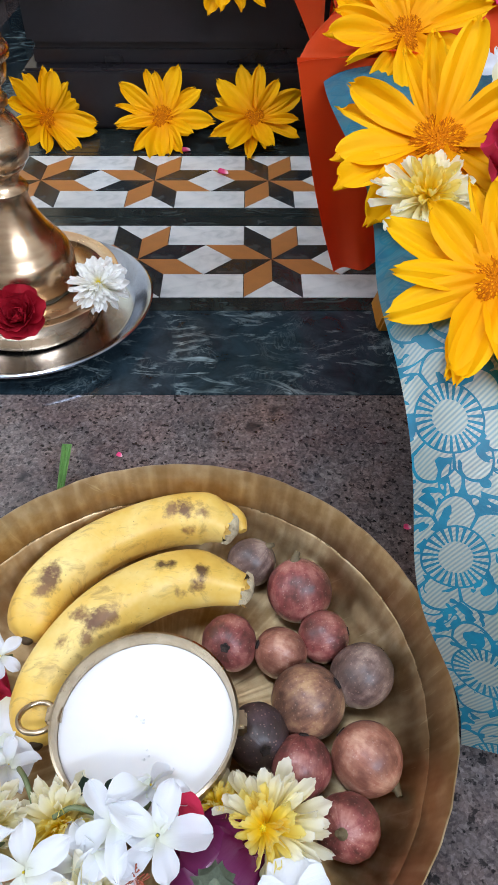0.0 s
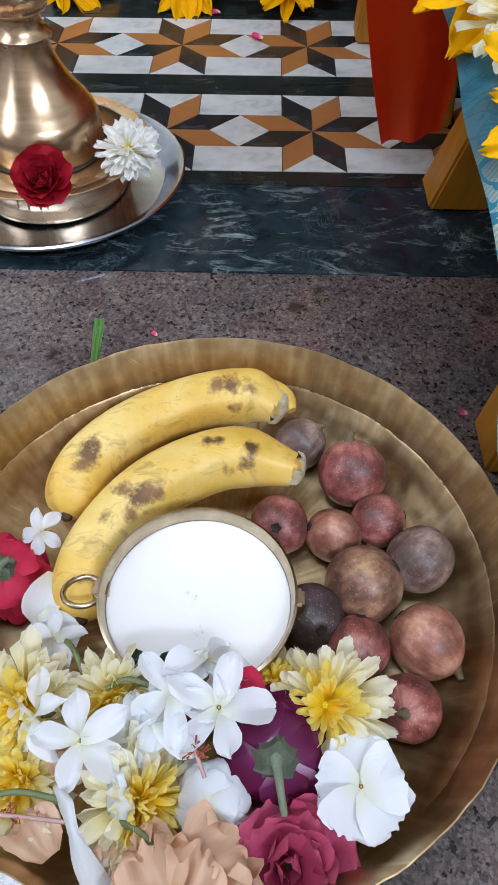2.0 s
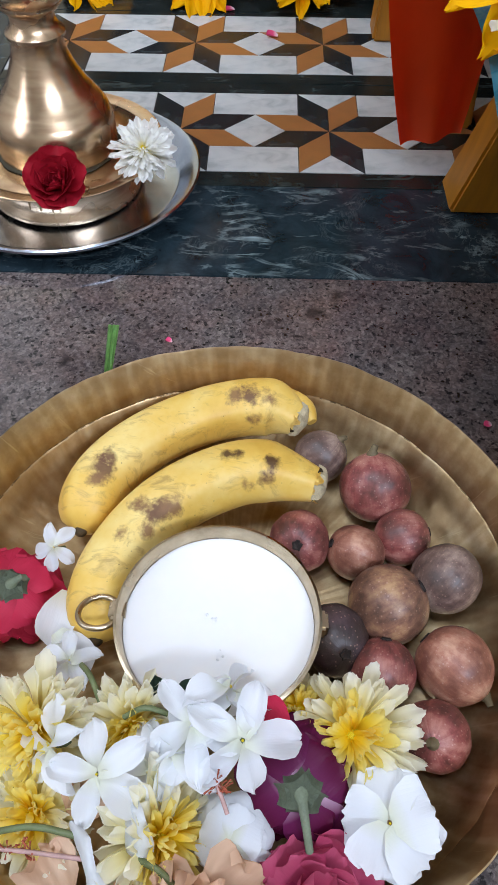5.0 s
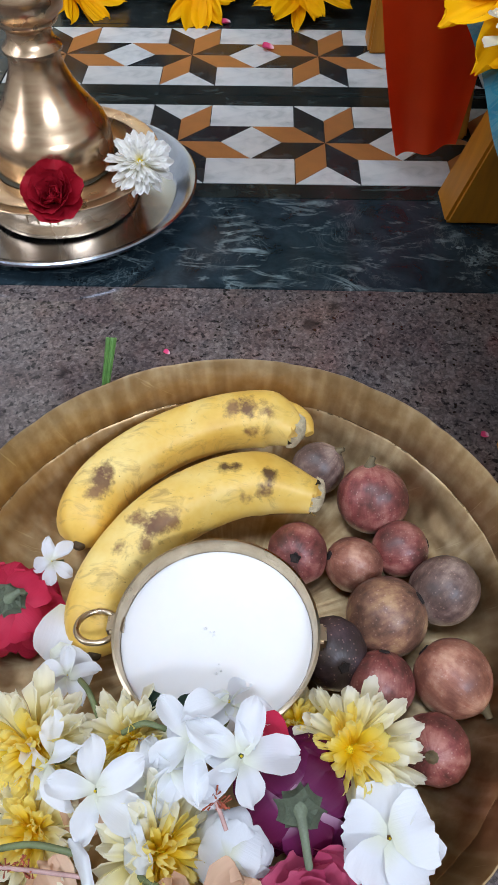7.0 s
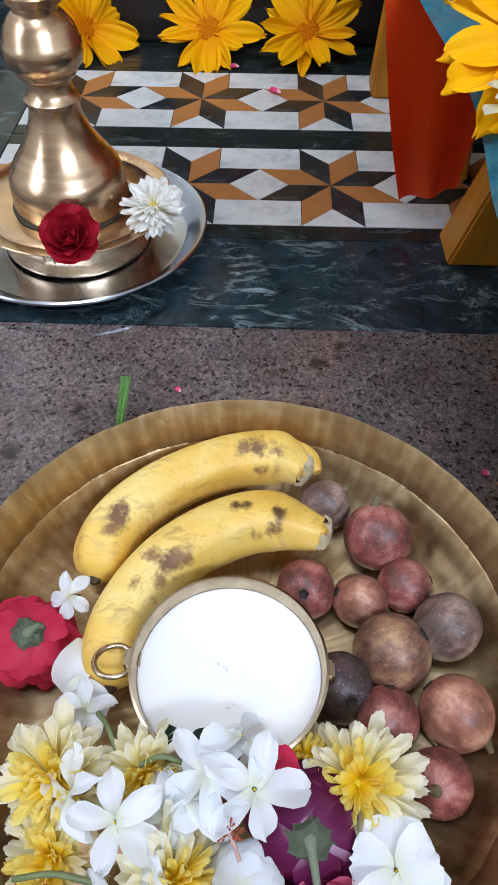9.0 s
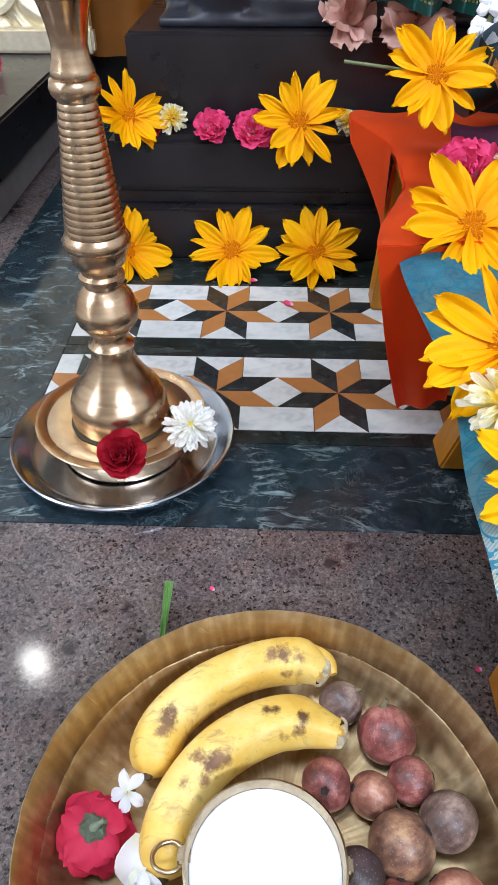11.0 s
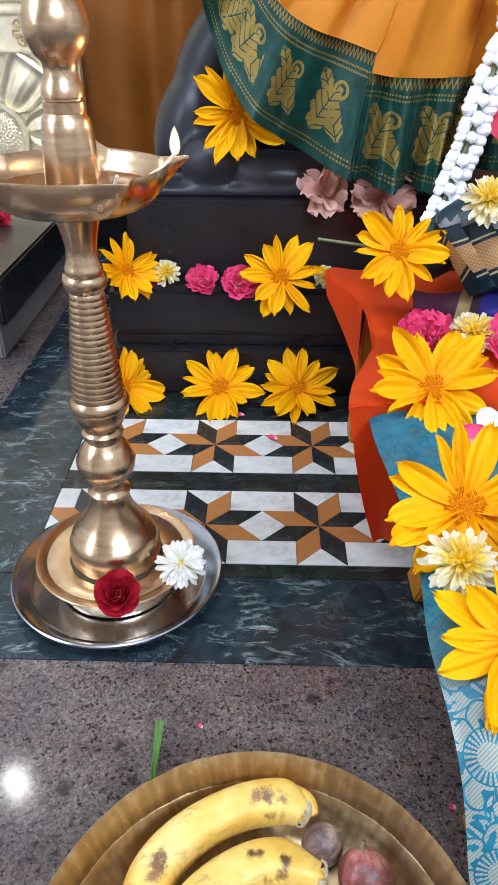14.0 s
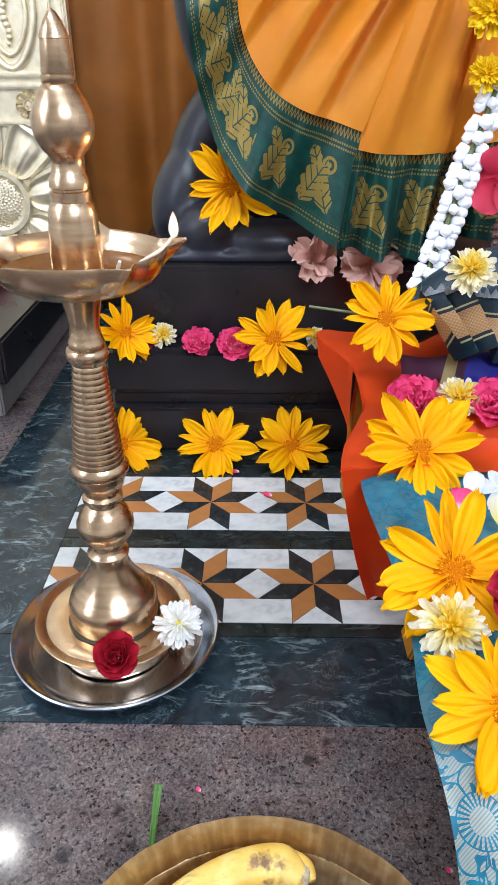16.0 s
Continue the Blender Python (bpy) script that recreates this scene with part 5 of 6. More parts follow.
def fig(x, y, r, tone, axis, label, long=1.0, z=None):
    """A round fruit with soft ribs; axis points at its eye."""
    prof = []
    for i in range(22):
        t = i / 21
        a = math.pi * t
        q = math.sin(a) ** 0.92
        zz = -math.cos(a) * long
        if t < 0.2:
            zz -= 0.07 * (1 - t / 0.2) ** 2
        if t > 0.94:
            zz -= 0.05 * (t - 0.94) / 0.06
        prof.append((max(q, 0.004) * r, zz * r))
    root = thing("fig", facing((x, y, (z if z is not None else r + 0.0045)), axis), label, "fig", "figs")
    part("skin", lathe(prof, 36, lambda a, rr, zz: (rr * (1 + 0.011 * math.cos(11 * a) + 0.035 * math.sin(2 * a + x * 90) + 0.022 * math.sin(3 * a + y * 70 + zz * 60)), zz)), FIGS[tone], root)
    part("eye", lathe([(0.0, 0.92 * r * long), (0.12 * r, 0.94 * r * long), (0.17 * r, 0.98 * r * long), (0.14 * r, 1.02 * r * long), (0.09 * r, 0.985 * r * long), (0.0, 0.965 * r * long)], 14, lambda a, rr, zz: (rr * (1 + 0.18 * math.sin(5 * a)), zz)), FIGEYE, root, "dark puckered eye")
    part("stalk", tube_bm([(0, 0, -1.0 * r * long), (0.02 * r, 0, -1.14 * r * long), (0.1 * r, 0, -1.28 * r * long)], [0.2 * r, 0.11 * r, 0.09 * r], 10), FIGSTALK, root, "short dry stalk")
    return root


fig(-0.023, -0.422, 0.0160, "dusk", (-0.5, -0.2, -0.5), "dull brown fig tucked against a banana")
fig(0.0075, -0.447, 0.0203, "red", (0.1, -0.5, -0.7), "rosy red fig with a green stalk scar on top")
fig(-0.0365, -0.482, 0.0170, "red", (-0.15, -0.62, 0.75), "red fig with its dark eye turned up")
fig(-0.0055, -0.488, 0.0158, "pink", (-0.8, 0.1, 0.35), "small smooth orange-pink fig in the brass plate")
fig(0.0215, -0.477, 0.0156, "red", (0.9, 0.1, 0.2), "small dark red fig")
fig(0.042, -0.504, 0.0189, "dusk", (0.5, 0.6, 0.2), "dusky purple-brown fig with a pale drop")
fig(0.009, -0.521, 0.0205, "brown", (0.8, 0.3, 0.5), "large brown ribbed fig")
fig(0.039, -0.552, 0.0190, "pink", (-0.6, 0.6, 0.1), "large pale pink fig by the plate's wall")
fig(0.0255, -0.585, 0.0168, "red", (0.2, 0.3, -0.6), "red speckled fig by the plate's wall")
fig(0.0035, -0.555, 0.0165, "red", (0.1, 0.8, 0.6), "red and brown fig half under a flower")
fig(-0.020, -0.540, 0.0180, "dark", (0.2, -0.6, 0.6), "nearly black fig against the milk bowl")


def milk_bowl():
    root = thing("milk_bowl", pose(-0.0775, -0.547, 0.0045), "small brass bowl with ring handles, full of white milk", "bowl")
    part("bowl", lathe([(0.0, 0.0), (0.03, 0.0), (0.038, 0.006), (0.044, 0.022), (0.0455, 0.044), (0.0462, 0.055), (0.0476, 0.0585), (0.0478, 0.0605), (0.0465, 0.0612), (0.0452, 0.059), (0.0448, 0.052), (0.0438, 0.04), (0.04, 0.01), (0.0, 0.006)], 84), BOWLBRASS, root)
    part("milk", lathe([(0.0, 0.0485), (0.0438, 0.0485), (0.0446, 0.0522), (0.0435, 0.0515), (0.0, 0.0513)], 64), MILK, root, "still white milk")
    for sx, turn in ((-1, 6), (1, -8)):
        part("lug", box_bm(-0.004, 0.004, -0.005, 0.005, -0.006, 0.006, 0.0015), BOWLBRASS, root, "riveted lug", m=pose(sx * 0.0478, 0.004, 0.05 if sx < 0 else 0.044))
        if sx > 0:
            continue
        ring = bmesh.new()
        n, q = 36, 10
        vs = [[ring.verts.new(((0.0098 + 0.0015 * math.cos(2 * math.pi * j / q)) * math.cos(2 * math.pi * i / n), (0.0098 + 0.0015 * math.cos(2 * math.pi * j / q)) * math.sin(2 * math.pi * i / n), 0.0015 * math.sin(2 * math.pi * j / q))) for j in range(q)] for i in range(n)]
        for i in range(n):
            for j in range(q):
                ring.faces.new((vs[i][j], vs[(i + 1) % n][j], vs[(i + 1) % n][(j + 1) % q], vs[i][(j + 1) % q]))
        part("ring_handle", ring, BOWLBRASS, root, "brass ring handle", m=pose(sx * 0.0572, 0.004, 0.05, -18, 0, 0))
    rnd = random.Random(8)
    for i in range(9):
        bm = bmesh.new()
        bmesh.ops.create_uvsphere(bm, u_segments=10, v_segments=6, radius=rnd.uniform(0.0004, 0.0008))
        cx, cy = ((-0.004, 0.003), (0.003, -0.016))[i % 2]
        part("bubble", bm, MILK, root, m=pose(cx + rnd.uniform(-0.003, 0.003), cy + rnd.uniform(-0.003, 0.003), 0.0513))


milk_bowl()

# ---- flowers on the shrine ----
tithonia((-0.312, 0.326, 0.030), (0.75, -0.7, 0.5), 0.068, 10, 1, 10, sag=32, label= "yellow daisy-like flower leaning on the pedestal behind the lamp")
tithonia((-0.149, 0.326, 0.030), (-0.05, -0.8, 0.55), 0.072, 4, 2, 10, sag=32)
tithonia((-0.019, 0.326, 0.030), (0.05, -0.78, 0.58), 0.070, 20, 3, 10, sag=32)
tithonia((-0.051, 0.358, 0.212), (0.0, -0.88, 0.45), 0.067, 8, 4, 10, "yellow daisy-like flower hanging over the pedestal's ledge")
tithonia((-0.300, 0.385, 0.212), (0.45, -0.7, 0.5), 0.060, 25, 5, 22, "half-folded yellow daisy-like flower on the pedestal's ledge")
tithonia((-0.120, 0.435, 0.440), (0.05, -0.95, 0.25), 0.076, 12, 6, 12, "yellow daisy-like flower resting on the idol's foot")
tithonia((0.086, 0.13, 0.325), (-0.12, -0.78, 0.58), 0.060, 5, 7, 8, "yellow daisy-like flower with its stalk on the orange cloth", True)
tithonia((0.100, -0.072, 0.245), (-0.1, -0.66, 0.72), 0.068, 15, 8, 9, sag=10, label= "large yellow daisy-like flower on the orange cloth's edge")
tithonia((0.089, -0.270, 0.240), (-0.12, -0.56, 0.8), 0.071, 33, 9, 9, "large yellow daisy-like flower on the teal cloth")
tithonia((0.098, -0.394, 0.222), (-0.1, -0.6, 0.8), 0.058, 2, 10, 9, "large yellow daisy-like flower at the edge of the teal cloth")

mum((-0.164, -0.138, 0.054), (0.05, -0.5, 0.85), 0.029, "white", 1, "white chrysanthemum resting on the lamp's foot")
mum((-0.238, 0.396, 0.206), (0, -0.75, 0.6), 0.023, "cream", 2, "small cream chrysanthemum on the black ledge")
mum((0.020, 0.395, 0.204), (0, -0.7, 0.6), 0.02, "cream", 3, "small cream chrysanthemum beside the orange cloth")
mum((0.074, -0.327, 0.232), (-0.1, -0.45, 0.85), 0.030, "cream", 4, "cream chrysanthemum with a yellow middle on the teal cloth")
mum((0.184, 0.125, 0.388), (-0.1, -0.6, 0.75), 0.034, "cream", 5, "cream chrysanthemum on the folded blue silk")
mum((0.153, -0.004, 0.276), (0, -0.5, 0.85), 0.030, "cream", 6, "cream chrysanthemum between pink roses")
rose((-0.225, -0.188, 0.054), (0.05, -0.55, 0.8), 0.025, "red", 1, "dark red rose resting on the lamp's foot")
rose((-0.179, 0.388, 0.192), (0, -0.6, 0.75), 0.030, "pink", 2, "bright pink rose on the black ledge", openness=0.75)
rose((-0.117, 0.383, 0.192), (0.1, -0.7, 0.65), 0.031, "pink", 3, "bright pink rose showing a pale middle", openness=0.6)
rose((-0.272, 0.40, 0.19), (0, -0.6, 0.7), 0.02, "crimson", 8, "crimson rose behind a yellow flower")
rose((0.103, 0.004, 0.262), (-0.2, -0.55, 0.8), 0.036, "pink", 4, "bright pink rose on the orange cloth", openness=0.85)
rose((0.193, -0.01, 0.268), (0, -0.5, 0.8), 0.034, "pink", 5, "bright pink ruffled rose on the orange cloth", openness=0.85)
rose((0.137, -0.30, 0.235), (0, -0.5, 0.85), 0.034, "crimson", 6, "crimson rose on the teal cloth")
loose_petal((0.118, -0.176, 0.238), (-0.3, -0.6, 0.7), 0.022, "pink", 10, "large loose pink rose petal")
loose_petal((0.135, -0.150, 0.236), (-0.3, -0.6, 0.7), 0.027, "white", 4, "loose white petal on the teal cloth")
loose_petal((0.152, -0.200, 0.236), (-0.1, -0.5, 0.8), 0.032, "cream", 8, "loose cream petal on the teal cloth")
jasmine((0.165, -0.140, 0.240), (-0.1, -0.5, 0.85), 0.024, 20, 4, "white jasmine flower on the teal cloth")
loose_petal((0.132, -0.355, 0.228), (-0.1, -0.5, 0.8), 0.035, "white", 50, "loose white petal on the teal cloth")
loose_petal((0.15, -0.38, 0.222), (-0.1, -0.5, 0.8), 0.035, "white", 120, "loose white petal on the teal cloth")


def pink_speck(x, y, r, spin):
    ob = part("fallen_petal", LOOSE["pink"][0], None, None, m=facing((x, y, 0.0012), (0.05, -0.1, 1), spin) @ Matrix.Scale(r, 4))
    tagged(ob, "tiny fallen pink petal on the floor", "petal", "fallen petals")


for x, y, r, s in ((-0.053, 0.213, 0.014, 70), (-0.108, 0.288, 0.013, 100), (-0.128, -0.306, 0.005, 40), (0.095, -0.377, 0.006, 80)):
    pink_speck(x, y, r, s)


def blade():
    bm = grid_bm(8, 14, lambda u, v: ((2 * u - 1) * (0.0024 + 0.0016 * v), 0.05 * v, 0.0016 * abs(math.sin(u * 9))), None, 0.0006)
    ob = part("leaf_blade", bm, LEAFGREEN, m=pose(-0.1665, -0.3665, 0.011, 22, 0, -2))
    tagged(ob, "short folded green leaf blade lying behind the plate", "leaf")


blade()


def withered(at, normal, r, label):
    root = thing("withered_flower", facing(at, normal), label, "flower")
    rnd = random.Random(int(at[0] * 1000))
    for i in range(6):
        part("petal", WITHERS[i % 4], None, root, m=pose(0, 0, 0, 0, 0, 60 * i + rnd.uniform(-20, 20)) @ pose(0, 0, 0, rnd.uniform(-10, 55), rnd.uniform(-25, 25), 0) @ Matrix.Scale(r, 4))


withered((0.012, 0.425, 0.325), (0, -0.8, 0.3), 0.042, "withered pale pink flower under the saree's hem")
withered((0.105, 0.41, 0.325), (0, -0.8, 0.4), 0.05, "withered pale pink flower under the saree's hem")


def garland():
    """Two strands of white buds tied to green thread, with a marigold above."""
    root = thing("bud_garland", pose(0, 0, 0), "thick garland of white jasmine buds on a green thread", "garland")
    line = spline([(0.25, 0.345, 0.60), (0.238, 0.338, 0.555), (0.216, 0.328, 0.49), (0.203, 0.32, 0.43), (0.185, 0.315, 0.37), (0.166, 0.30, 0.318)], 26)
    bud = lathe([(0.0005, -0.011), (0.005, -0.009), (0.0085, -0.002), (0.0095, 0.004), (0.0075, 0.009), (0.003, 0.0125), (0.0005, 0.013)], 14, lambda a, r, z: (r * (1 + 0.15 * math.sin(4 * a + z * 230)), z))
    me = mesh_of(bud, "bud", BUDWHITE)
    rnd = random.Random(3)
    for i, p in enumerate(line):
        for s in (-1, 0, 1):
            d = Vector((s * 0.9 + rnd.uniform(-0.25, 0.25), -0.5 + rnd.uniform(-0.2, 0.2) - (s == 0) * 0.6, -0.35 + rnd.uniform(-0.3, 0.3)))
            if s == 0 and i % 2:
                continue
            m = facing(p + Vector((s * 0.012, -0.006 * (s == 0), rnd.uniform(-0.004, 0.004))), d) @ Matrix.Scale(rnd.uniform(0.8, 1.05), 4)
            part("bud", me, None, root, m=m)
    part("thread", tube_bm(line, [0.004] * len(line), 8), STEMGREEN, root, "green binding thread and stalks")


garland()


def bead_string():
    root = thing("bead_string", pose(0, 0, 0), "string of dark brown wooden prayer beads", "beads")
    for i, p in enumerate(spline([(0.275, 0.30, 0.425), (0.262, 0.285, 0.415), (0.255, 0.27, 0.395), (0.262, 0.255, 0.37), (0.285, 0.245, 0.36)], 9)):
        part("bead", lathe([(0.0, -0.0065), (0.004, -0.0058), (0.0068, -0.002), (0.0068, 0.002), (0.004, 0.0058), (0.0, 0.0065)], 14, lambda a, r, z: (r * (1 + 0.08 * math.sin(5 * a)), z)), BEAD, root, m=pose(*p, 40 * i, 25 * i, 0))


bead_string()
rose((-0.70, 0.86, 0.166), (0.3, -0.5, 0.8), 0.05, "crimson", 40, "red flower lying on the black side plinth")


def marigold(at, r, label):
    return mum(at, (-0.1, -0.9, 0.3), r, "gold", 31, label, group="marigolds")


marigold((0.222, 0.325, 0.67), 0.034, "bright yellow marigold in a hanging garland")
marigold((0.226, 0.325, 0.60), 0.026, "bright yellow marigold at the garland's end")
jasmine((0.262, 0.312, 0.468), (-0.35, -0.9, 0.1), 0.045, 12, 12, "red hibiscus flower beside the white garland", HIBISCUS, False, "hibiscus_flower", "hibiscus flowers")


def folded_silk():
    root = thing("folded_silk", pose(0, 0, 0), "folded dark teal and blue silk with gold borders", "cloth")

    def pleats(u, v):
        q = u * 17 + 0.35 * v + 0.6 * math.sin(u * 9)
        saw = abs(q % 2 - 1)
        fan = 0.8 + 0.4 * v
        x = 0.236 + (u - 0.36) * 0.27 * fan + 0.013 * saw
        drop = 0.05 * max(0.0, u - 0.1) + 0.006 * math.sin(u * 23)
        return (x, 0.085 + 0.06 * v - 0.022 * saw * (1 - 0.5 * v) + 0.02 * u, 0.29 + 0.062 * v + 0.022 * saw * (1 - 0.4 * v) - drop)

    part("pleats", grid_bm(238, 24, pleats, lambda u, v: (0.34 * u, 0.052 * v), 0.0012), NAVY, root, "dark teal pleats with a lattice of gold thread")

    def upper(u, v):
        saw = abs((u * 5 + 0.3 * v) % 2 - 1)
        a = Vector((0.205, 0.205, 0.345)).lerp(Vector((0.40, 0.235, 0.455)), u)
        return a + Vector((0.018 * v + 0.012 * saw, -0.035 * v - 0.012 * saw, -0.045 * v + 0.012 * saw))

    part("upper_fold", grid_bm(90, 16, upper, lambda u, v: (0.24 * u, 0.05 * v), 0.0012), NAVY, root, "upper teal fold with a lattice of gold thread")
    part("frayed_edge", grid_bm(238, 3, lambda u, v: tuple(Vector(pleats(u, 0.97)) + Vector((0, 0.004 * v, 0.003 + v * (0.007 + 0.004 * math.sin(u * 300))))), lambda u, v: (u, v), 0.0006), FRAYED, root, "frayed grey-white edge")

    def under(u, v):
        return (0.105 + 0.3 * u, 0.05 + 0.07 * v, 0.25 + 0.03 * v + 0.005 * math.sin(u * 15 + 3 * v) + 0.004 * math.sin(v * 9))

    part("blue_fold", grid_bm(50, 24, under, lambda u, v: (0.12 * v, 0.3 * u - 0.03 * v), 0.0015), BLUE, root, "blue silk fold with a maroon and gold edge")
    part("maroon_fold", grid_bm(30, 8, lambda u, v: (0.085 + 0.32 * u, 0.046 - 0.004 * v + 0.004 * math.sin(u * 8), 0.238 + 0.03 * v), lambda u, v: (u * 0.3, v * 0.03), 0.0015), MAROON, root, "maroon silk edge")
    part("back_roll", tube_bm(spline([(0.125, 0.2, 0.29), (0.2, 0.225, 0.33), (0.3, 0.23, 0.35), (0.42, 0.23, 0.35)], 20), [0.03 + 0.002 * i for i in range(21)], 20), NAVY, root, "rolled dark teal silk behind")


folded_silk()

# ---- flowers heaped in the offering plate ----
mum((-0.152, -0.596, 0.050), (-0.25, -0.55, 0.8), 0.032, "lemon", 11, "pale yellow chrysanthemum heaped in the brass plate")
mum((-0.147, -0.627, 0.044), (-0.35, -0.3, 0.9), 0.027, "cream", 12, "cream chrysanthemum at the plate's edge")
mum((-0.112, -0.592, 0.052), (0.05, -0.75, 0.6), 0.025, "lemon", 13, "yellow chrysanthemum lying on its side by the milk bowl")
mum((-0.099, -0.634, 0.050), (0.75, -0.35, 0.55), 0.031, "lemon", 14, "yellow chrysanthemum lying on its side", flat=0.1)
mum((-0.016, -0.592, 0.046), (-0.25, -0.35, 0.9), 0.030, "lemon", 15, "wilting yellow chrysanthemum against the figs", flat=0.25)
mum((-0.040, -0.582, 0.040), (0.1, 0.1, 0.9), 0.021, "lemon", 16, "yellow chrysanthemum by the bowl's rim")
jasmine((-0.119, -0.618, 0.076), (-0.05, -0.3, 0.95), 0.0215, 25, 1)
jasmine((-0.141, -0.606, 0.066), (-0.5, -0.3, 0.8), 0.019, 60, 2)
jasmine((-0.064, -0.605, 0.080), (0.05, -0.3, 0.95), 0.0225, 50, 3)
jasmine((-0.083, -0.599, 0.076), (-0.2, -0.2, 0.95), 0.0215, 10, 5)
jasmine((-0.070, -0.585, 0.074), (0.1, 0.55, 0.8), 0.021, 30, 6, "white jasmine flower lying over the milk bowl's rim")
jasmine((-0.090, -0.606, 0.068), (-0.3, -0.4, 0.85), 0.020, 44, 13)
jasmine((-0.101, -0.613, 0.062), (-0.25, -0.5, 0.8), 0.018, 20, 7)
jasmine((-0.148, -0.563, 0.040), (0.1, 0.2, 0.95), 0.015, 0, 8, "white jasmine flower lying face down in the plate")
jasmine((-0.004, -0.627, 0.050), (-0.05, -0.25, 0.95), 0.0205, 15, 9, "flat white periwinkle flower with broad petals", PINWHEEL, False, tilt=0.25)
rose_back((-0.040, -0.617, 0.054), (0.0, -0.45, 0.85), 0.030, "plum", 21, "wilted plum-purple rose lying face down with grey-green sepals", 10, 0.45)
rose((-0.034, -0.654, 0.028), (0.05, -0.2, 0.95), 0.025, "magenta", 22, "open magenta rose in the brass plate", plan=((5, 0.12, 1.08, 16), (5, 0.12, 0.92, 34), (5, 0.1, 0.74, 52), (4, 0.06, 0.52, 70)))
rose_back((-0.187, -0.522, 0.034), (0.15, -0.1, 0.95), 0.030, "crimson", 23, "crimson rose lying face down in the plate", 60)
jasmine((-0.169, -0.498, 0.034), (-0.1, -0.4, 0.9), 0.014, 40, 31, "small white jasmine flower against the plate's wall")
loose_petal((-0.156, -0.525, 0.038), (0.1, -0.3, 0.9), 0.028, "white", 150, "loose white petal by the banana")
loose_petal((-0.158, -0.546, 0.037), (0.2, -0.3, 0.9), 0.026, "white", 190, "loose white petal by the banana")
loose_petal((-0.047, -0.601, 0.066), (0.2, -0.2, 0.9), 0.019, "crimson", 0, "loose crimson petal by the bowl")
rose_back((-0.068, -0.636, 0.055), (-0.05, -0.3, 0.95), 0.0195, "white", 51, "crumpled white rose heaped in the plate", 40, sepals=False)
peach = thing("peach_flower", pose(-0.078, -0.664, 0.05), "crumpled pale peach flower at the plate's edge", "flower")
for i, (x, y, z, turn, tilt, size) in enumerate(((0.0, 0.0, 0.0, -58, 16, 0.034), (0.003, -0.006, 0.004, -25, 28, 0.024), (-0.004, -0.005, 0.005, 25, 22, 0.024), (-0.002, -0.001, 0.002, 62, 12, 0.026), (-0.018, -0.004, -0.004, 70, 4, 0.024), (0.012, -0.002, -0.006, -95, 0, 0.024))):
    part("petal", PEACHES[i % 4], None, peach, m=pose(x, y, z, 0, 0, turn) @ pose(0, 0, 0, tilt, 0, 0) @ Matrix.Scale(size, 4))


def twisted_petal(points, widths, lean, label):
    """A limp white petal lying in a wavy strip."""
    line = spline(points, 24)

    def f(u, v):
        p, w, s = lerp_line(line, v), float(np.interp(v * (len(widths) - 1), range(len(widths)), widths)), 2 * u - 1
        a = lean * math.sin(3.2 * v + 0.6)
        return p + Vector((s * w * math.cos(a), 0.2 * s * w, s * w * math.sin(a) - 0.004 * s * s))

    ob = part("loose_petal", grid_bm(8, 24, f, None, 0.0004), BUDWHITE)
    tagged(ob, label, "petal", "loose petals")


twisted_petal([(-0.129, -0.633, 0.066), (-0.122, -0.641, 0.073), (-0.118, -0.650, 0.071), (-0.114, -0.658, 0.063), (-0.108, -0.667, 0.052)], (0.002, 0.006, 0.0035, 0.0048, 0.0065), 1.0, "limp white petal hanging over the heap")
twisted_petal([(-0.108, -0.622, 0.068), (-0.105, -0.631, 0.072), (-0.102, -0.640, 0.066), (-0.1, -0.645, 0.06)], (0.003, 0.007, 0.006, 0.002), 0.9, "limp white petal lying between chrysanthemums")
for i, (x, y, z) in enumerate(((-0.131, -0.630, 0.052), (-0.130, -0.655, 0.047))):
    ob = part("loose_petal", PEACHES[i], None, None, m=facing((x, y, z), (0.1, -0.3, 0.9), 60 * i - 40) @ Matrix.Scale(0.022, 4))
    tagged(ob, "crumpled pale peach petal in the plate", "petal", "loose petals")


def stamen(a, b, label):
    """A thin pink style with a brush of rust-red threads at its far end."""
    a, b = Vector(a), Vector(b)
    root = thing("flower_stamen", Matrix.Translation(a), label, "stamen", "stamens")
    part("style", tube_bm(spline([Vector((0, 0, 0)), (b - a) / 2 + Vector((0, 0, 0.002)), b - a], 8), [0.0009] * 9, 8), STAMENPINK, root)
    rnd = random.Random(int(a.x * 1e4))
    for i in range(22):
        p = (a - b) * rnd.uniform(-0.45, 0.0)
        q = p + Vector((rnd.uniform(-1, 1), rnd.uniform(-1, 1), rnd.uniform(-0.2, 1))) * 0.005
        part("thread", tube_bm([p, (p + q) / 2 + Vector((0, 0, 0.0006)), q], [0.0002, 0.0002, 0.00045], 5), STAMENRED, root)


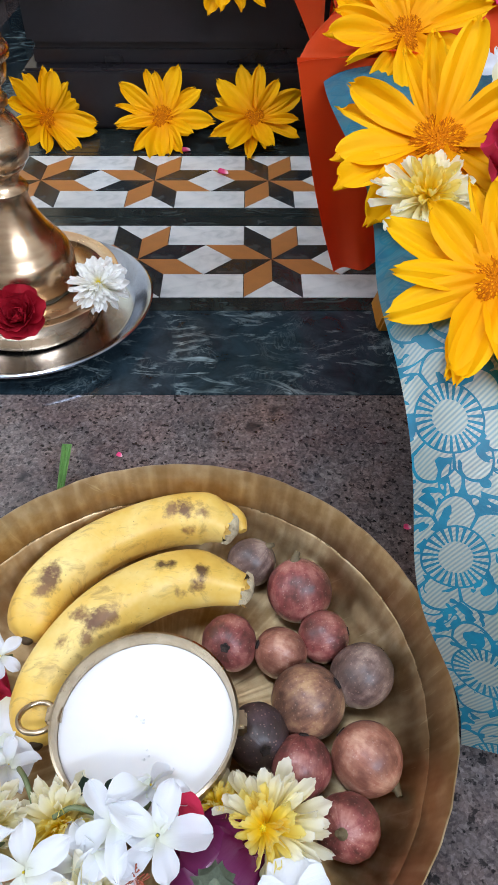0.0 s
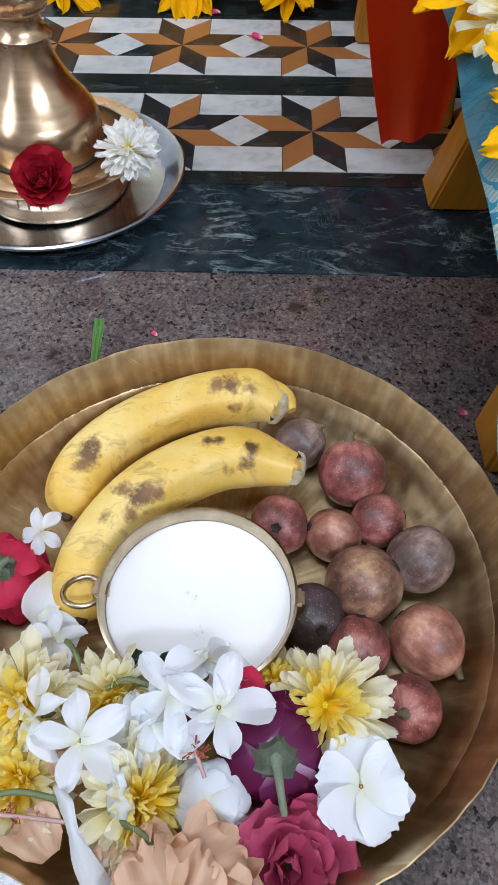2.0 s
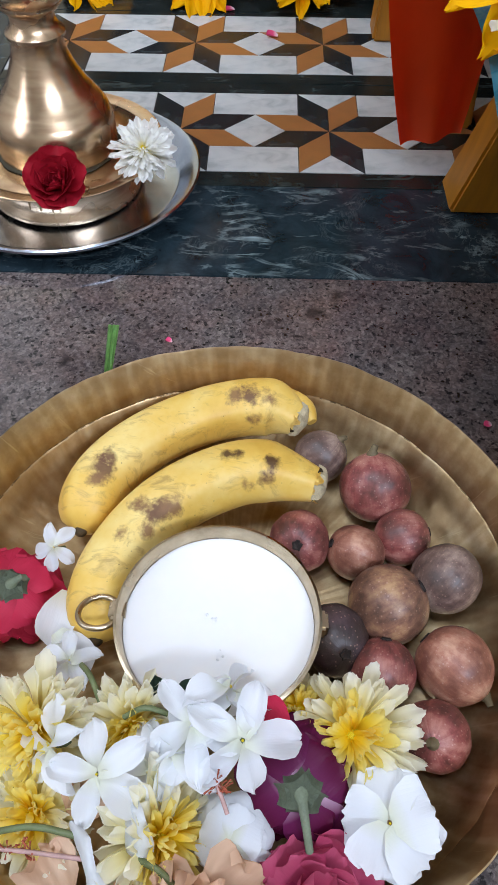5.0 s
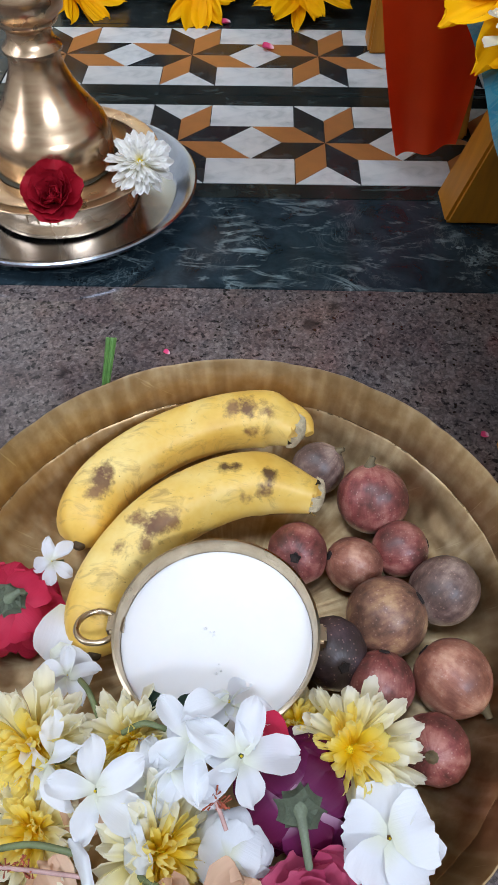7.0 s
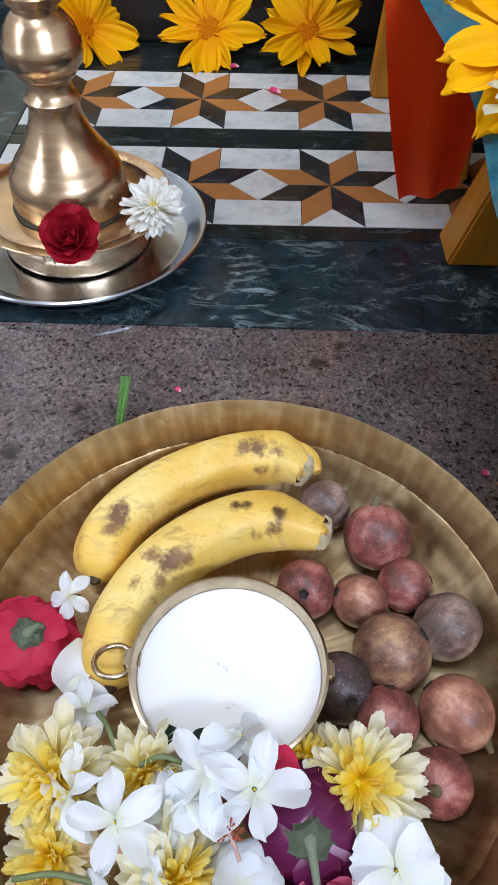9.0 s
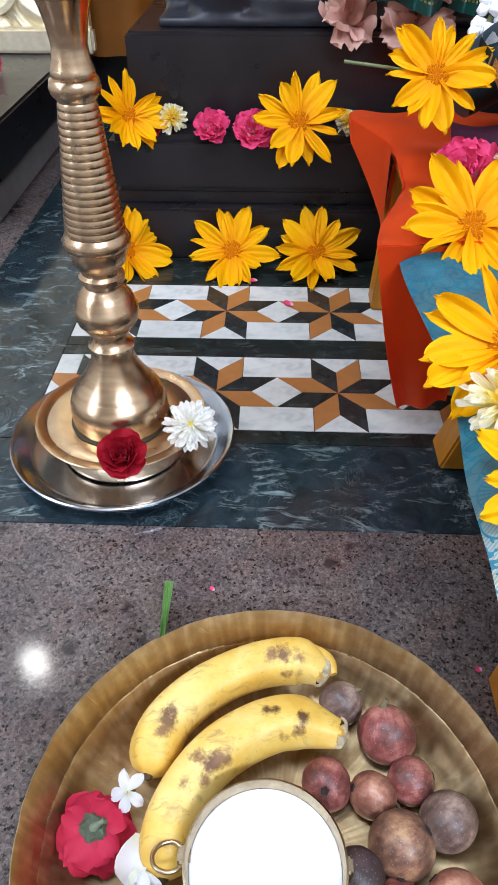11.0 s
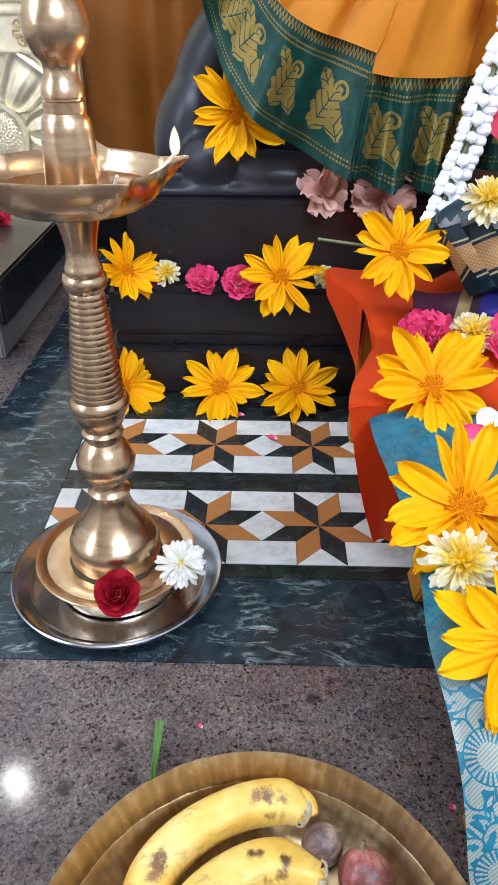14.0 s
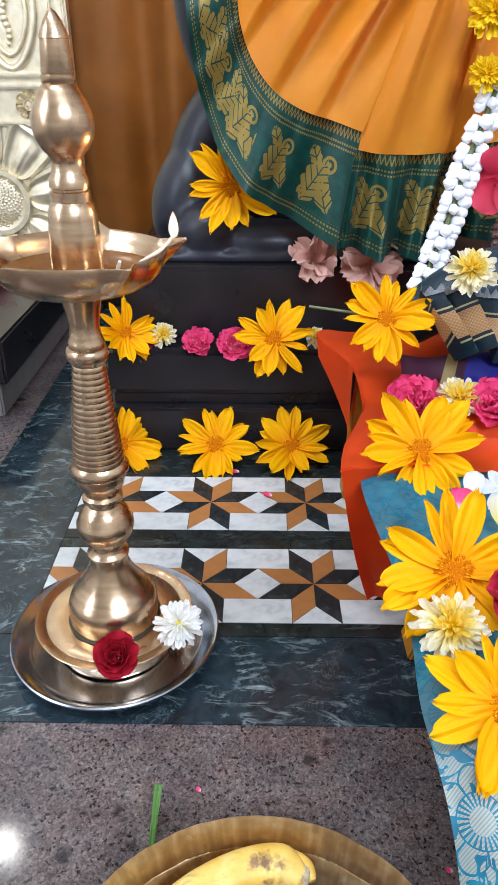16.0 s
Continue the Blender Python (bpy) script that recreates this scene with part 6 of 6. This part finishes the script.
stamen((-0.158, -0.642, 0.056), (-0.122, -0.645, 0.060), "pink hibiscus style with rust-red threads")
stamen((-0.0745, -0.617, 0.070), (-0.069, -0.629, 0.068), "short pink style with rust-red threads among white petals")
for x, y, z, turn, ln in ((-0.089, -0.585, 0.066, -35, 0.012), (-0.1, -0.584, 0.063, 20, 0.012)):
    ob = part("small_leaf", grid_bm(6, 8, lambda u, v: ((2 * u - 1) * 0.0045 * math.sin(math.pi * min(1, 0.15 + v)) ** 0.8, ln * v, 0.003 * v + 0.002 * (2 * u - 1) ** 2), None, 0.0004), SEPALDARK, m=pose(x, y, z, 35, 0, turn))
    tagged(ob, "small dark green leaf among the heaped flowers", "leaf", "small leaves")


def stalk(a, b, r, label):
    a, b = Vector(a), Vector(b)
    c = (a + b) / 2 + Vector((0, 0.002, 0.004))
    ob = part("flower_stalk", tube_bm(spline([a, c, b], 10), [r] * 11, 8), STEMGREEN)
    tagged(ob, label, "stalk", "cut stalks")


stalk((-0.160, -0.637, 0.060), (-0.125, -0.638, 0.064), 0.0013, "cut green flower stalk across the heap")
stalk((-0.104, -0.644, 0.060), (-0.085, -0.655, 0.056), 0.0014, "cut green flower stalk across the heap")
stalk((-0.138, -0.569, 0.056), (-0.125, -0.588, 0.062), 0.0013, "short green flower stalk by the bowl")
stalk((-0.114, -0.594, 0.066), (-0.096, -0.592, 0.066), 0.0013, "short green flower stalk by the bowl")

# ---- the marble inlay, piece by piece ----
P = 0.15
S = P / (2 + math.sqrt(2))
Q = math.sqrt(0.5)


def clipped(poly, limit):
    """The part of a convex polygon right of x = limit."""
    out = []
    for (x0, y0), (x1, y1) in zip(poly, poly[1:] + poly[:1]):
        if x0 >= limit:
            out.append((x0, y0))
        if (x0 >= limit) != (x1 >= limit):
            t = (limit - x0) / (x1 - x0)
            out.append((limit, y0 + t * (y1 - y0)))
    return out


def shrunk(poly, d):
    cx, cy = sum(p[0] for p in poly) / len(poly), sum(p[1] for p in poly) / len(poly)
    r = sum(math.hypot(x - cx, y - cy) for x, y in poly) / len(poly)
    return [(cx + (x - cx) * (1 - d / r), cy + (y - cy) * (1 - d / r)) for x, y in poly]


PIECE_MESHES = {}


def inlay_piece(poly, material, parent, name):
    poly = clipped(poly, -0.3598)
    if len(poly) < 3:
        return
    cx, cy = sum(p[0] for p in poly) / len(poly), sum(p[1] for p in poly) / len(poly)
    local = [(x - cx, y - cy) for x, y in poly]
    key = (name, tuple((round(x, 5), round(y, 5)) for x, y in local))
    if key not in PIECE_MESHES:
        bm = bmesh.new()
        rows = [[bm.verts.new((x, y, z)) for x, y in shrunk(local, d)] for d, z in ((0.0004, -0.004), (0.0004, -0.0004), (0.0008, 0.0))]
        n = len(local)
        for a, b in zip(rows, rows[1:]):
            for i in range(n):
                bm.faces.new((a[i], a[(i + 1) % n], b[(i + 1) % n], b[i]))
        bm.faces.new(rows[-1])
        PIECE_MESHES[key] = mesh_of(bm, name, material, False)
    part(name, PIECE_MESHES[key], material, parent, m=pose(cx, cy, 0.0))


def inlay_row(name, cy):
    bed = tagged(part(name, box_bm(-0.36, 1.2, cy - P / 2 - 0.0006, cy + P / 2 + 0.0006, -0.02, -0.0012), DARK, smooth=False),
                 "marble inlay of eight-pointed stars in white, tan and black", "floor", kind="structure")
    for k in range(-2, 3):
        cx = k * P
        for i in range(8):
            a, b = radians(45 * i), radians(45 * (i + 1))
            p, q = (S * math.cos(a), S * math.sin(a)), (S * math.cos(b), S * math.sin(b))
            poly = [(0, 0), p, (p[0] + q[0], p[1] + q[1]), q]
            inlay_piece([(cx + x, cy + y) for x, y in poly], INLAY_TAN if i % 2 else INLAY_BLACK, bed, "star_tile_tan" if i % 2 else "star_tile_black")
        for s in (1, -1):
            inlay_piece([(cx, cy + s * S), (cx - s * Q * S, cy + s * (1 + Q) * S), (cx + s * Q * S, cy + s * (1 + Q) * S)], INLAY_WHITE, bed, "triangle_tile")
            x0, x1, ya, yb = cx - (2 + Q) * S, cx - Q * S, cy + s * Q * S, cy + s * (1 + Q) * S
            inlay_piece([(x0, min(ya, yb)), (x1, min(ya, yb)), (x1, max(ya, yb)), (x0, max(ya, yb))], INLAY_WHITE, bed, "white_tile")
        inlay_piece([(cx - S, cy), (cx - (1 + Q) * S, cy + Q * S), (cx - (1 + 2 * Q) * S, cy), (cx - (1 + Q) * S, cy - Q * S)], INLAY_WHITE, bed, "diamond_tile")


inlay_row("floor_inlay_front", 0.0)
inlay_row("floor_inlay_back", 0.196)

# ---- the ceiling bulb ----
bulb = thing("ceiling_bulb", pose(-1.12, 1.02, 2.36), "round white ceiling bulb in a plain holder", "lamp")
part("globe", lathe([(0.0, -0.055), (0.03, -0.046), (0.052, -0.015), (0.055, 0.01), (0.045, 0.04), (0.025, 0.07), (0.0, 0.08)], 32), BULB, bulb, "glowing white globe")
part("holder", lathe([(0.0, 0.07), (0.03, 0.07), (0.035, 0.1), (0.035, 0.239), (0.0, 0.239)], 24), CONCRETE, bulb, "plain grey holder")
